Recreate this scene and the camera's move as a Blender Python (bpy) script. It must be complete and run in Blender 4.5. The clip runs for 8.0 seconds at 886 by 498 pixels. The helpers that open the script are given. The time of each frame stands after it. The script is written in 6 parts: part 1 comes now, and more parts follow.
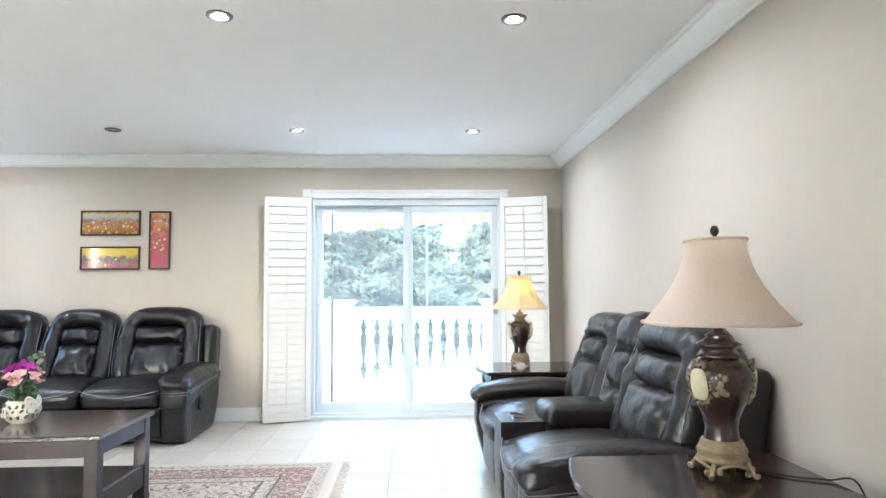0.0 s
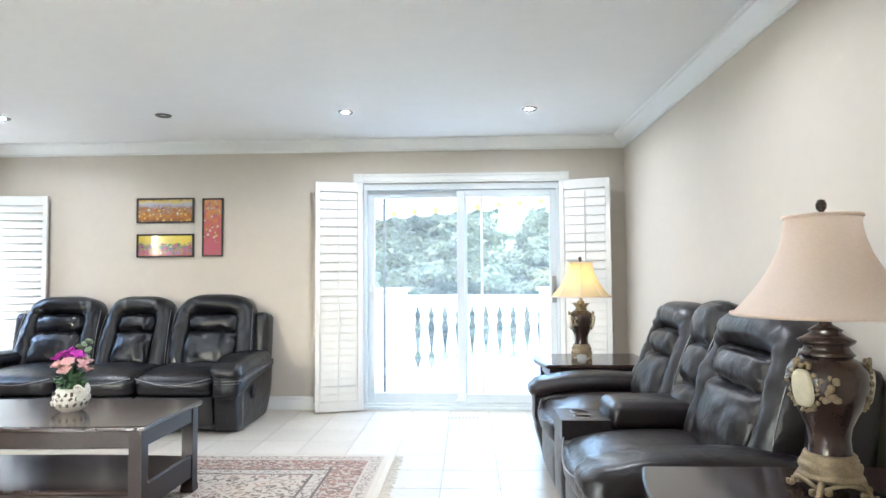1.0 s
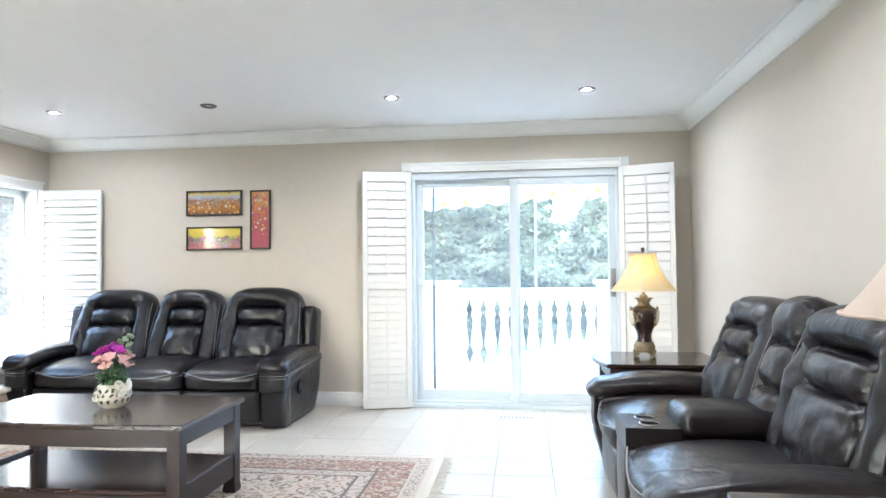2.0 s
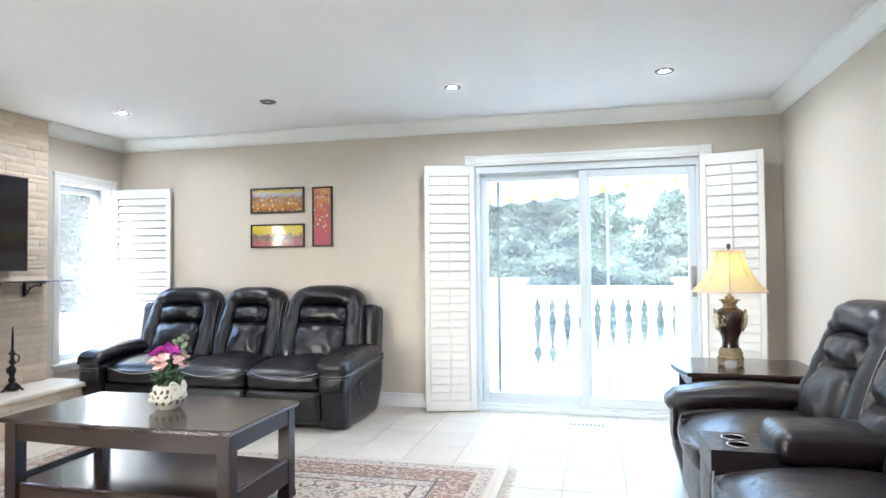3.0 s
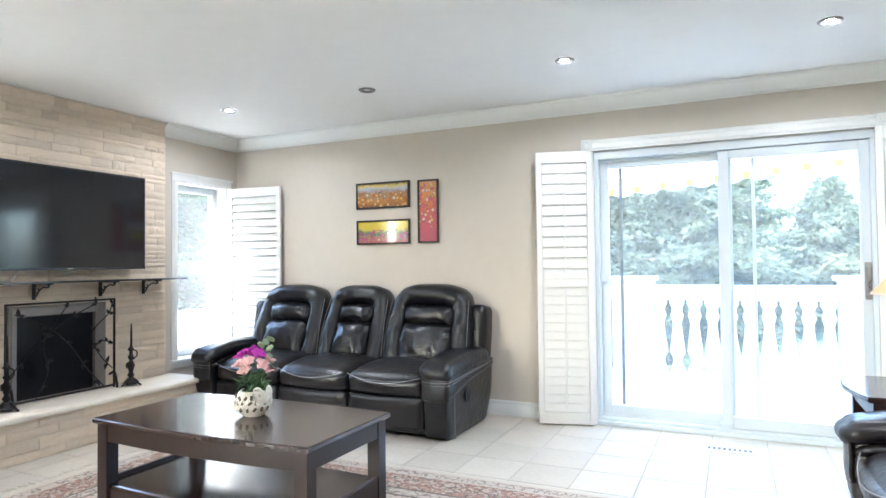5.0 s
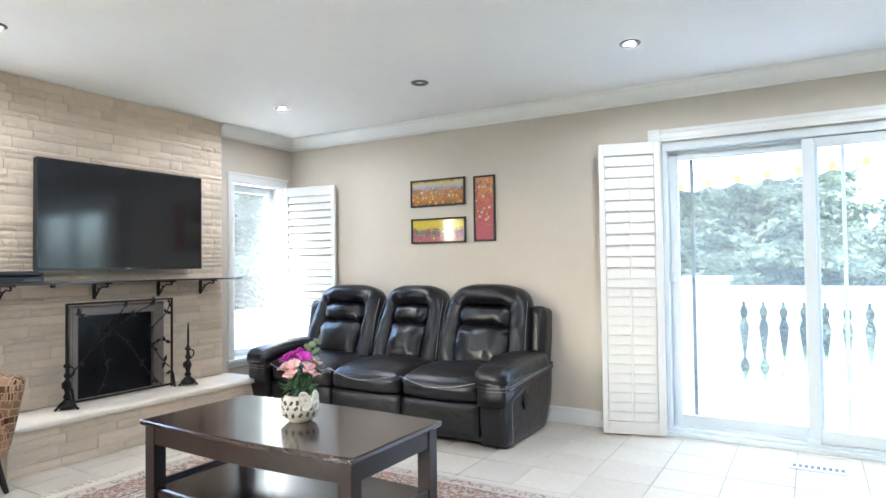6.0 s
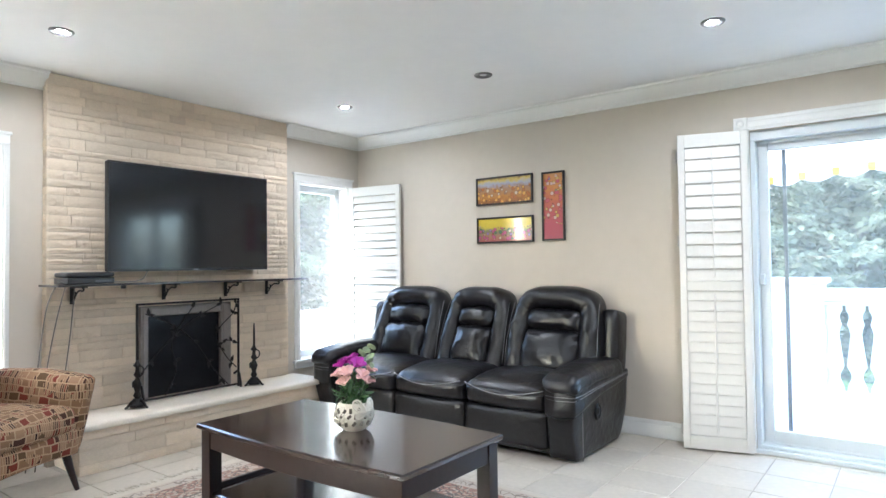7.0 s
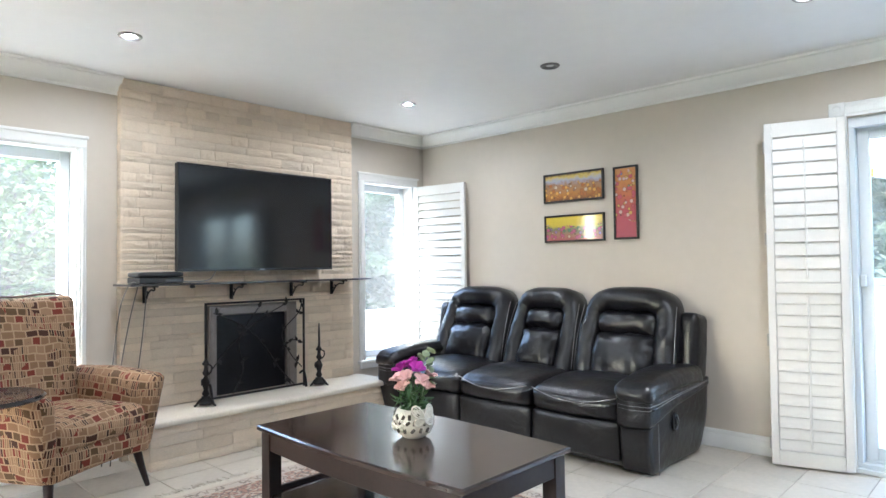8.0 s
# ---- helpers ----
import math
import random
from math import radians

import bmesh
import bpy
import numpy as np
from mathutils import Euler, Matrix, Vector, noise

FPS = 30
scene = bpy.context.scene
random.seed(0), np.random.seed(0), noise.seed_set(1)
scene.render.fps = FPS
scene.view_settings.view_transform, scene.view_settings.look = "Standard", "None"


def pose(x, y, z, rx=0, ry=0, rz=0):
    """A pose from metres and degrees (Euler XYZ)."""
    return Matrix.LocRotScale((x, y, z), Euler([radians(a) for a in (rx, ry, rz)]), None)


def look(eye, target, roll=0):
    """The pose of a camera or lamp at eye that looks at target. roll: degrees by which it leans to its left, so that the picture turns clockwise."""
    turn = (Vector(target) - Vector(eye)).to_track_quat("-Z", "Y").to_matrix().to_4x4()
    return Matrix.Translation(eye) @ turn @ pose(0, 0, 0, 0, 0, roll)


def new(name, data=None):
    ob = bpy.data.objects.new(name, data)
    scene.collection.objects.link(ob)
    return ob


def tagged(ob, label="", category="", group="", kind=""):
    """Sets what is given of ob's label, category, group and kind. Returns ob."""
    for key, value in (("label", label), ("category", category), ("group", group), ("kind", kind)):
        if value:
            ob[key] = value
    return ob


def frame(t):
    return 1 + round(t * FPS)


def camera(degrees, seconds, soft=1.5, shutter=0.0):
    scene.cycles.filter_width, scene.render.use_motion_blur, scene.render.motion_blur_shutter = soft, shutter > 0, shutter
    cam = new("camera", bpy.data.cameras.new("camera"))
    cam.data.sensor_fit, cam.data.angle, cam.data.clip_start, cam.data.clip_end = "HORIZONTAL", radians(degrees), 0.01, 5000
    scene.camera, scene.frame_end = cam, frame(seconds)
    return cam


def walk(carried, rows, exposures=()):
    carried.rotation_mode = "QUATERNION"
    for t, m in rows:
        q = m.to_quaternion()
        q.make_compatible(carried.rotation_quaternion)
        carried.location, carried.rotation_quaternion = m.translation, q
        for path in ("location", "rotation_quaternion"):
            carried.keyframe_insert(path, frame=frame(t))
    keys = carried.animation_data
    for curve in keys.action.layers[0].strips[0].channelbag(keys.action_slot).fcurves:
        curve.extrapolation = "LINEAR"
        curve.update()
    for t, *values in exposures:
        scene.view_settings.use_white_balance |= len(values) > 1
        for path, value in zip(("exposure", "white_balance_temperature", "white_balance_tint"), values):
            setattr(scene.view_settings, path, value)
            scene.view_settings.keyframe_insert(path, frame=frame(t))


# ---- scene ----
EXPOSURE, SKY, SUN, POT, BULB = 4.88, 0.15, 0.68, 120.0, 1.2
cam = camera(70.6, 8.0)
PATH = [
    (0, (0.071, 0.054, 1.192), (0.169, 2.047, 1.319), -0.4),
    (0.5, (0.08, 0.171, 1.188), (0.083, 2.168, 1.296), -0.4),
    (1, (0.09, 0.292, 1.186), (0.008, 2.289, 1.276), -0.4),
    (2.5, (0.097, 0.642, 1.192), (-0.256, 2.61, 1.251), -0.5),
    (3, (0.108, 0.756, 1.21), (-0.364, 2.699, 1.263), -0.5),
    (3.5, (0.115, 0.862, 1.21), (-0.476, 2.772, 1.262), -0.6),
    (4, (0.112, 0.97, 1.206), (-0.575, 2.848, 1.258), -0.6),
    (4.5, (0.1, 1.085, 1.206), (-0.665, 2.933, 1.256), -0.6),
    (6, (0.021, 1.381, 1.199), (-0.992, 3.105, 1.251), -0.7),
    (6.5, (-0.008, 1.468, 1.207), (-1.116, 3.133, 1.259), -0.7),
    (7, (-0.028, 1.569, 1.208), (-1.235, 3.163, 1.261), -0.7),
    (7.5, (-0.054, 1.646, 1.209), (-1.349, 3.17, 1.263), -0.7),
    (8, (-0.089, 1.695, 1.211), (-1.465, 3.146, 1.265), -0.7),
]
walk(cam, [(t, look(eye, target, roll)) for t, eye, target, roll in PATH], [(0, EXPOSURE, 5500, 9), (4.7, EXPOSURE, 5500, 9), (8, EXPOSURE - 0.2, 5500, 9)])

# ---- world, sun, exposure ----
world = bpy.data.worlds.new("sky")
scene.world = world
world.use_nodes = True
wn = world.node_tree.nodes
wl = world.node_tree.links
sky = wn.new("ShaderNodeTexSky")
sky.sky_type = "NISHITA"
sky.sun_disc = False
sky.sun_elevation, sky.sun_rotation = radians(35), radians(194)
sky.air_density, sky.dust_density, sky.ozone_density = 1.0, 4.0, 1.0
wl.new(sky.outputs[0], wn["Background"].inputs[0])
wn["Background"].inputs[1].default_value = SKY

sun = new("sun", bpy.data.lights.new("sun", "SUN"))
sun.data.energy, sun.data.angle, sun.data.color = SUN, radians(20), (1.0, 0.96, 0.9)
sun.matrix_world = look((-2, -8, 5.8), (0, 0, 0))


# ---- materials ----
def nd(nt, kind, **inputs):
    n = nt.nodes.new(kind)
    for k, v in inputs.items():
        n.inputs[k.replace("_", " ")].default_value = v
    return n


def mat(name, col, rough=0.5, metal=0.0, vary=0.08, scale=8.0, bump=0.0, bscale=60.0, spec=0.5, coat=0.0, pieces=0.0, rvary=0.08):
    """A principled material with two scales of colour variation, uneven gloss and fine relief."""
    m = bpy.data.materials.new(name)
    m.use_nodes = True
    nt = m.node_tree
    L = nt.links
    p = nt.nodes["Principled BSDF"]
    p.inputs["Metallic"].default_value = metal
    p.inputs["Specular IOR Level"].default_value = spec
    p.inputs["Coat Weight"].default_value = coat
    p.inputs["Coat Roughness"].default_value = 0.12
    tc = nt.nodes.new("ShaderNodeTexCoord")
    big = nd(nt, "ShaderNodeTexNoise", Scale=scale, Detail=4.0, Roughness=0.6)
    fine = nd(nt, "ShaderNodeTexNoise", Scale=scale * 9, Detail=3.0)
    L.new(tc.outputs["Object"], big.inputs["Vector"])
    L.new(tc.outputs["Object"], fine.inputs["Vector"])
    add = nd(nt, "ShaderNodeMath")
    add.operation = "ADD"
    L.new(big.outputs["Fac"], add.inputs[0])
    L.new(fine.outputs["Fac"], add.inputs[1])
    ramp = nt.nodes.new("ShaderNodeMapRange")
    ramp.inputs["From Min"].default_value, ramp.inputs["From Max"].default_value = 0.6, 1.4
    ramp.inputs["To Min"].default_value, ramp.inputs["To Max"].default_value = 1 - vary, 1 + vary
    L.new(add.outputs[0], ramp.inputs["Value"])
    last = ramp.outputs[0]
    if pieces:
        oi = nt.nodes.new("ShaderNodeObjectInfo")
        pr = nt.nodes.new("ShaderNodeMapRange")
        pr.inputs["To Min"].default_value, pr.inputs["To Max"].default_value = 1 - pieces, 1 + pieces
        L.new(oi.outputs["Random"], pr.inputs["Value"])
        mul = nd(nt, "ShaderNodeMath")
        mul.operation = "MULTIPLY"
        L.new(last, mul.inputs[0])
        L.new(pr.outputs[0], mul.inputs[1])
        last = mul.outputs[0]
    vm = nt.nodes.new("ShaderNodeVectorMath")
    vm.operation = "SCALE"
    vm.inputs[0].default_value = col
    L.new(last, vm.inputs["Scale"])
    L.new(vm.outputs[0], p.inputs["Base Color"])
    rr = nt.nodes.new("ShaderNodeMapRange")
    rr.inputs["To Min"].default_value, rr.inputs["To Max"].default_value = max(0.02, rough - rvary), min(1, rough + rvary)
    L.new(big.outputs["Fac"], rr.inputs["Value"])
    L.new(rr.outputs[0], p.inputs["Roughness"])
    if bump:
        bn = nd(nt, "ShaderNodeTexNoise", Scale=bscale, Detail=5.0, Roughness=0.6)
        L.new(tc.outputs["Object"], bn.inputs["Vector"])
        b = nd(nt, "ShaderNodeBump", Strength=bump, Distance=0.01)
        L.new(bn.outputs["Fac"], b.inputs["Height"])
        L.new(b.outputs[0], p.inputs["Normal"])
    return m


def creased(m, scale, strength):
    """Adds soft dents and folds under the fine grain."""
    nt = m.node_tree
    tc = nt.nodes.new("ShaderNodeTexCoord")
    no = nd(nt, "ShaderNodeTexNoise", Scale=scale, Detail=2.0, Roughness=0.45, Distortion=0.6)
    nt.links.new(tc.outputs["Object"], no.inputs["Vector"])
    b = nd(nt, "ShaderNodeBump", Strength=strength, Distance=0.03)
    nt.links.new(no.outputs["Fac"], b.inputs["Height"])
    old = nt.nodes["Bump"]
    nt.links.new(b.outputs[0], old.inputs["Normal"])
    return m


def glow(name, col, strength):
    m = bpy.data.materials.new(name)
    m.use_nodes = True
    p = m.node_tree.nodes["Principled BSDF"]
    p.inputs["Base Color"].default_value = (*col, 1)
    p.inputs["Emission Color"].default_value = (*col, 1)
    p.inputs["Emission Strength"].default_value = strength
    return m


def ramp_colours(nt, stops, constant=True):
    r = nt.nodes.new("ShaderNodeValToRGB")
    r.color_ramp.interpolation = "CONSTANT" if constant else "LINEAR"
    e = r.color_ramp.elements
    while len(e) < len(stops):
        e.new(1.0)
    for el, (pos, c) in zip(e, stops):
        el.position, el.color = pos, (*c, 1)
    return r


def math2(nt, op, a, b=None):
    n = nt.nodes.new("ShaderNodeMath")
    n.operation = op
    for i, v in enumerate((a, b)):
        if v is None:
            continue
        if isinstance(v, (int, float)):
            n.inputs[i].default_value = v
        else:
            nt.links.new(v, n.inputs[i])
    return n.outputs[0]


def mix_col(nt, fac, a, b):
    n = nt.nodes.new("ShaderNodeMix")
    n.data_type = "RGBA"
    for sock, v in ((n.inputs[0], fac), (n.inputs[6], a), (n.inputs[7], b)):
        if isinstance(v, (int, float)):
            sock.default_value = v
        elif isinstance(v, tuple):
            sock.default_value = (*v, 1)
        else:
            nt.links.new(v, sock)
    return n.outputs[2]


M_WALL = mat("wall_paint", (0.575, 0.520, 0.448), 0.6, vary=0.025, scale=1.5, bump=0.08, bscale=220, spec=0.3)
M_CEIL = mat("ceiling_paint", (0.80, 0.80, 0.79), 0.85, vary=0.02, scale=1.2, bump=0.06, bscale=180, spec=0.2)
M_TRIM = mat("trim_paint", (0.76, 0.76, 0.74), 0.35, vary=0.02, scale=4, bump=0.03, bscale=90)
M_SHUT = mat("shutter_paint", (0.72, 0.71, 0.68), 0.4, vary=0.025, scale=5, bump=0.03, bscale=120)
M_VINYL = mat("door_vinyl", (0.62, 0.66, 0.68), 0.35, vary=0.02, scale=4)
M_GROUT = mat("grout", (0.42, 0.37, 0.31), 0.9, vary=0.1, scale=20, bump=0.2, bscale=200)
M_TILE = mat("floor_tile", (0.54, 0.49, 0.415), 0.33, vary=0.10, scale=3.2, bump=0.03, bscale=25, pieces=0.05)
M_LEATHER = creased(mat("black_leather", (0.0050, 0.0048, 0.0068), 0.32, vary=0.2, scale=6, bump=0.10, bscale=110, spec=0.5, rvary=0.03), 15, 0.17)
# same leather as the sofa; brown cast of warm reflections mixed into its colour
M_LEATHER2 = creased(mat("black_leather_warm_lit", (0.0105, 0.0075, 0.0078), 0.33, vary=0.2, scale=6, bump=0.10, bscale=110, spec=0.5, rvary=0.03), 15, 0.17)
M_STITCH = mat("grey_stitching", (0.26, 0.25, 0.26), 0.7)
M_WOOD = mat("espresso_wood", (0.022, 0.013, 0.011), 0.36, vary=0.3, scale=5, bump=0.02, bscale=40, coat=0.0, spec=0.28, rvary=0.06)
M_WOODTOP = mat("espresso_tabletop", (0.030, 0.017, 0.014), 0.17, vary=0.35, scale=4, bump=0.015, bscale=30, coat=0.2, rvary=0.05)
M_STONE = creased(mat("split_travertine", (0.78, 0.66, 0.52), 0.85, vary=0.15, scale=12, bump=0.5, bscale=42, pieces=0.09, spec=0.2), 22, 0.35)
M_MORTAR = mat("stone_backing", (0.47, 0.395, 0.305), 0.95, vary=0.1, scale=10, bump=0.3)
M_SLAB = mat("hearth_limestone", (0.66, 0.595, 0.50), 0.5, vary=0.10, scale=9, bump=0.12, bscale=60)
M_IRON = mat("wrought_iron", (0.014, 0.012, 0.012), 0.45, 0.6, vary=0.2, scale=30, bump=0.2, bscale=150)
M_SHELF = mat("dark_glass_shelf", (0.03, 0.028, 0.03), 0.08, vary=0.1, coat=0.5)
M_BEZEL = mat("black_plastic", (0.012, 0.012, 0.014), 0.3, vary=0.1)
M_SCREEN = mat("television_screen", (0.010, 0.011, 0.014), 0.10, vary=0.05, spec=0.6, rvary=0.02)
M_FIREGLASS = mat("smoked_fire_glass", (0.008, 0.008, 0.010), 0.22, vary=0.3, scale=6, spec=0.22, rvary=0.1)
M_SOOT = mat("sooty_firebrick", (0.02, 0.018, 0.02), 0.9, vary=0.3, scale=10, bump=0.3)
M_SURROUND = mat("grey_fireplace_trim", (0.22, 0.19, 0.175), 0.4, 0.35, vary=0.2, scale=9, bump=0.08)
M_NICKEL = mat("brushed_nickel", (0.42, 0.41, 0.40), 0.3, 0.9, vary=0.05)
M_BRONZE = mat("lamp_bronze", (0.045, 0.027, 0.022), 0.22, 0.25, vary=0.25, scale=12, coat=0.4)
M_GOLD = mat("antique_gold", (0.27, 0.205, 0.12), 0.5, 0.4, vary=0.35, scale=35, bump=0.35, bscale=90)
M_CREAM = mat("cream_medallion", (0.62, 0.57, 0.42), 0.45, vary=0.15, scale=60, bump=0.3, bscale=120)
M_CERAMIC = mat("white_ceramic", (0.62, 0.585, 0.515), 0.28, vary=0.05, scale=15, coat=0.3)
M_HOLE = mat("shaded_hole", (0.10, 0.085, 0.07), 0.8)
M_DARK = mat("dark_void", (0.008, 0.008, 0.008), 0.6)
M_CABLE = mat("grey_cable", (0.16, 0.15, 0.14), 0.5)
M_RUBBER = mat("black_cable", (0.012, 0.012, 0.012), 0.5)
M_LEAF = mat("bouquet_leaf", (0.055, 0.12, 0.045), 0.45, vary=0.3, scale=40)
M_SAGE = mat("eucalyptus_leaf", (0.20, 0.26, 0.16), 0.5, vary=0.25, scale=40)
M_MAGENTA = mat("magenta_petal", (0.42, 0.02, 0.36), 0.55, vary=0.2, scale=50)
M_PINK = mat("pale_pink_petal", (0.66, 0.40, 0.39), 0.55, vary=0.15, scale=50)
M_FRAME = mat("picture_frame_black", (0.015, 0.012, 0.011), 0.35, vary=0.2)
M_WHITE_OUT = mat("white_masonry_paint", (0.80, 0.79, 0.76), 0.7, vary=0.04, scale=3, bump=0.08)
M_DECK = mat("pale_concrete", (0.66, 0.65, 0.62), 0.85, vary=0.06, scale=2, bump=0.15, bscale=40)
M_AWNY = mat("awning_yellow", (0.72, 0.40, 0.01), 0.85, vary=0.05)
M_GRASS = mat("lawn", (0.07, 0.12, 0.035), 0.9, vary=0.35, scale=1.5, bump=0.5, bscale=20)


def foliage(name, col, vary, scale):
    """Thin leaf blades that pass some light through."""
    m = bpy.data.materials.new(name)
    m.use_nodes = True
    nt = m.node_tree
    nt.nodes.remove(nt.nodes["Principled BSDF"])
    tc = nt.nodes.new("ShaderNodeTexCoord")
    no = nd(nt, "ShaderNodeTexNoise", Scale=scale, Detail=5.0, Roughness=0.7)
    nt.links.new(tc.outputs["Object"], no.inputs["Vector"])
    c = mix_col(nt, no.outputs["Fac"], tuple(v * (1 - vary) for v in col), tuple(v * (1 + vary) for v in col))
    d = nt.nodes.new("ShaderNodeBsdfDiffuse")
    t = nt.nodes.new("ShaderNodeBsdfTranslucent")
    for s in (d, t):
        nt.links.new(c, s.inputs["Color"])
    mx = nd(nt, "ShaderNodeMixShader", Fac=0.5)
    nt.links.new(d.outputs[0], mx.inputs[1])
    nt.links.new(t.outputs[0], mx.inputs[2])
    nt.links.new(mx.outputs[0], nt.nodes["Material Output"].inputs[0])
    return m


M_SPRUCE = foliage("blue_spruce_needles", (0.075, 0.093, 0.070), 0.45, 2.6)
M_SPRUCE2 = foliage("green_spruce_needles", (0.074, 0.098, 0.060), 0.45, 2.6)
M_BROAD = foliage("broadleaf_foliage", (0.080, 0.112, 0.050), 0.4, 3.0)
M_BARK = mat("bark", (0.06, 0.045, 0.035), 0.95, vary=0.3, scale=12, bump=0.5)
M_STEEL = mat("painted_steel", (0.10, 0.11, 0.12), 0.5, 0.3)


def glass_mat(veil):
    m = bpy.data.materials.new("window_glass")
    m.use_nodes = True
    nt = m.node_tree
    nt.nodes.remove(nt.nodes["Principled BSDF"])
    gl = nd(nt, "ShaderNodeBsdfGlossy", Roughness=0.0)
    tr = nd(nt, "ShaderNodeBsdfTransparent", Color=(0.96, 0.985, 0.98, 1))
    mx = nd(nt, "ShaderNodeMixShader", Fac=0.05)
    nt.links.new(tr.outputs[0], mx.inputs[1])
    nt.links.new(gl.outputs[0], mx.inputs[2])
    # glare veil over the view outside, put into the pane as pale translucency
    haze = nd(nt, "ShaderNodeBsdfTranslucent", Color=(0.93, 0.92, 0.86, 1))
    veil_mix = nd(nt, "ShaderNodeMixShader", Fac=veil)
    nt.links.new(mx.outputs[0], veil_mix.inputs[1])
    nt.links.new(haze.outputs[0], veil_mix.inputs[2])
    nt.links.new(veil_mix.outputs[0], nt.nodes["Material Output"].inputs[0])
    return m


# door panes get a stronger painted haze than the windows
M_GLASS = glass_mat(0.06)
M_GLASS_FAINT = glass_mat(0.03)


def shade_mat(name, col, trans):
    """Lined lamp-shade cloth that lets part of the bulb's light through."""
    m = bpy.data.materials.new(name)
    m.use_nodes = True
    nt = m.node_tree
    nt.nodes.remove(nt.nodes["Principled BSDF"])
    tc = nt.nodes.new("ShaderNodeTexCoord")
    mp = nd(nt, "ShaderNodeMapping", Scale=(1, 1, 5))
    nt.links.new(tc.outputs["Object"], mp.inputs[0])
    no = nd(nt, "ShaderNodeTexNoise", Scale=90.0, Detail=4.0)
    nt.links.new(mp.outputs[0], no.inputs["Vector"])
    c = mix_col(nt, no.outputs["Fac"], tuple(v * 0.88 for v in col), tuple(min(1, v * 1.1) for v in col))
    d = nt.nodes.new("ShaderNodeBsdfDiffuse")
    t = nt.nodes.new("ShaderNodeBsdfTranslucent")
    g = nd(nt, "ShaderNodeBsdfGlossy", Roughness=0.5)
    for s in (d, t):
        nt.links.new(c, s.inputs["Color"])
    mx = nd(nt, "ShaderNodeMixShader", Fac=trans)
    nt.links.new(d.outputs[0], mx.inputs[1])
    nt.links.new(t.outputs[0], mx.inputs[2])
    mx2 = nd(nt, "ShaderNodeMixShader", Fac=0.03)
    nt.links.new(mx.outputs[0], mx2.inputs[1])
    nt.links.new(g.outputs[0], mx2.inputs[2])
    nt.links.new(mx2.outputs[0], nt.nodes["Material Output"].inputs[0])
    return m


M_AWN = shade_mat("awning_cloth", (0.86, 0.85, 0.80), 0.5)
M_SHADE = shade_mat("beige_shade_cloth", (0.84, 0.70, 0.60), 0.36)
M_SHADE_LIT = shade_mat("gold_shade_cloth", (0.78, 0.63, 0.36), 0.42)


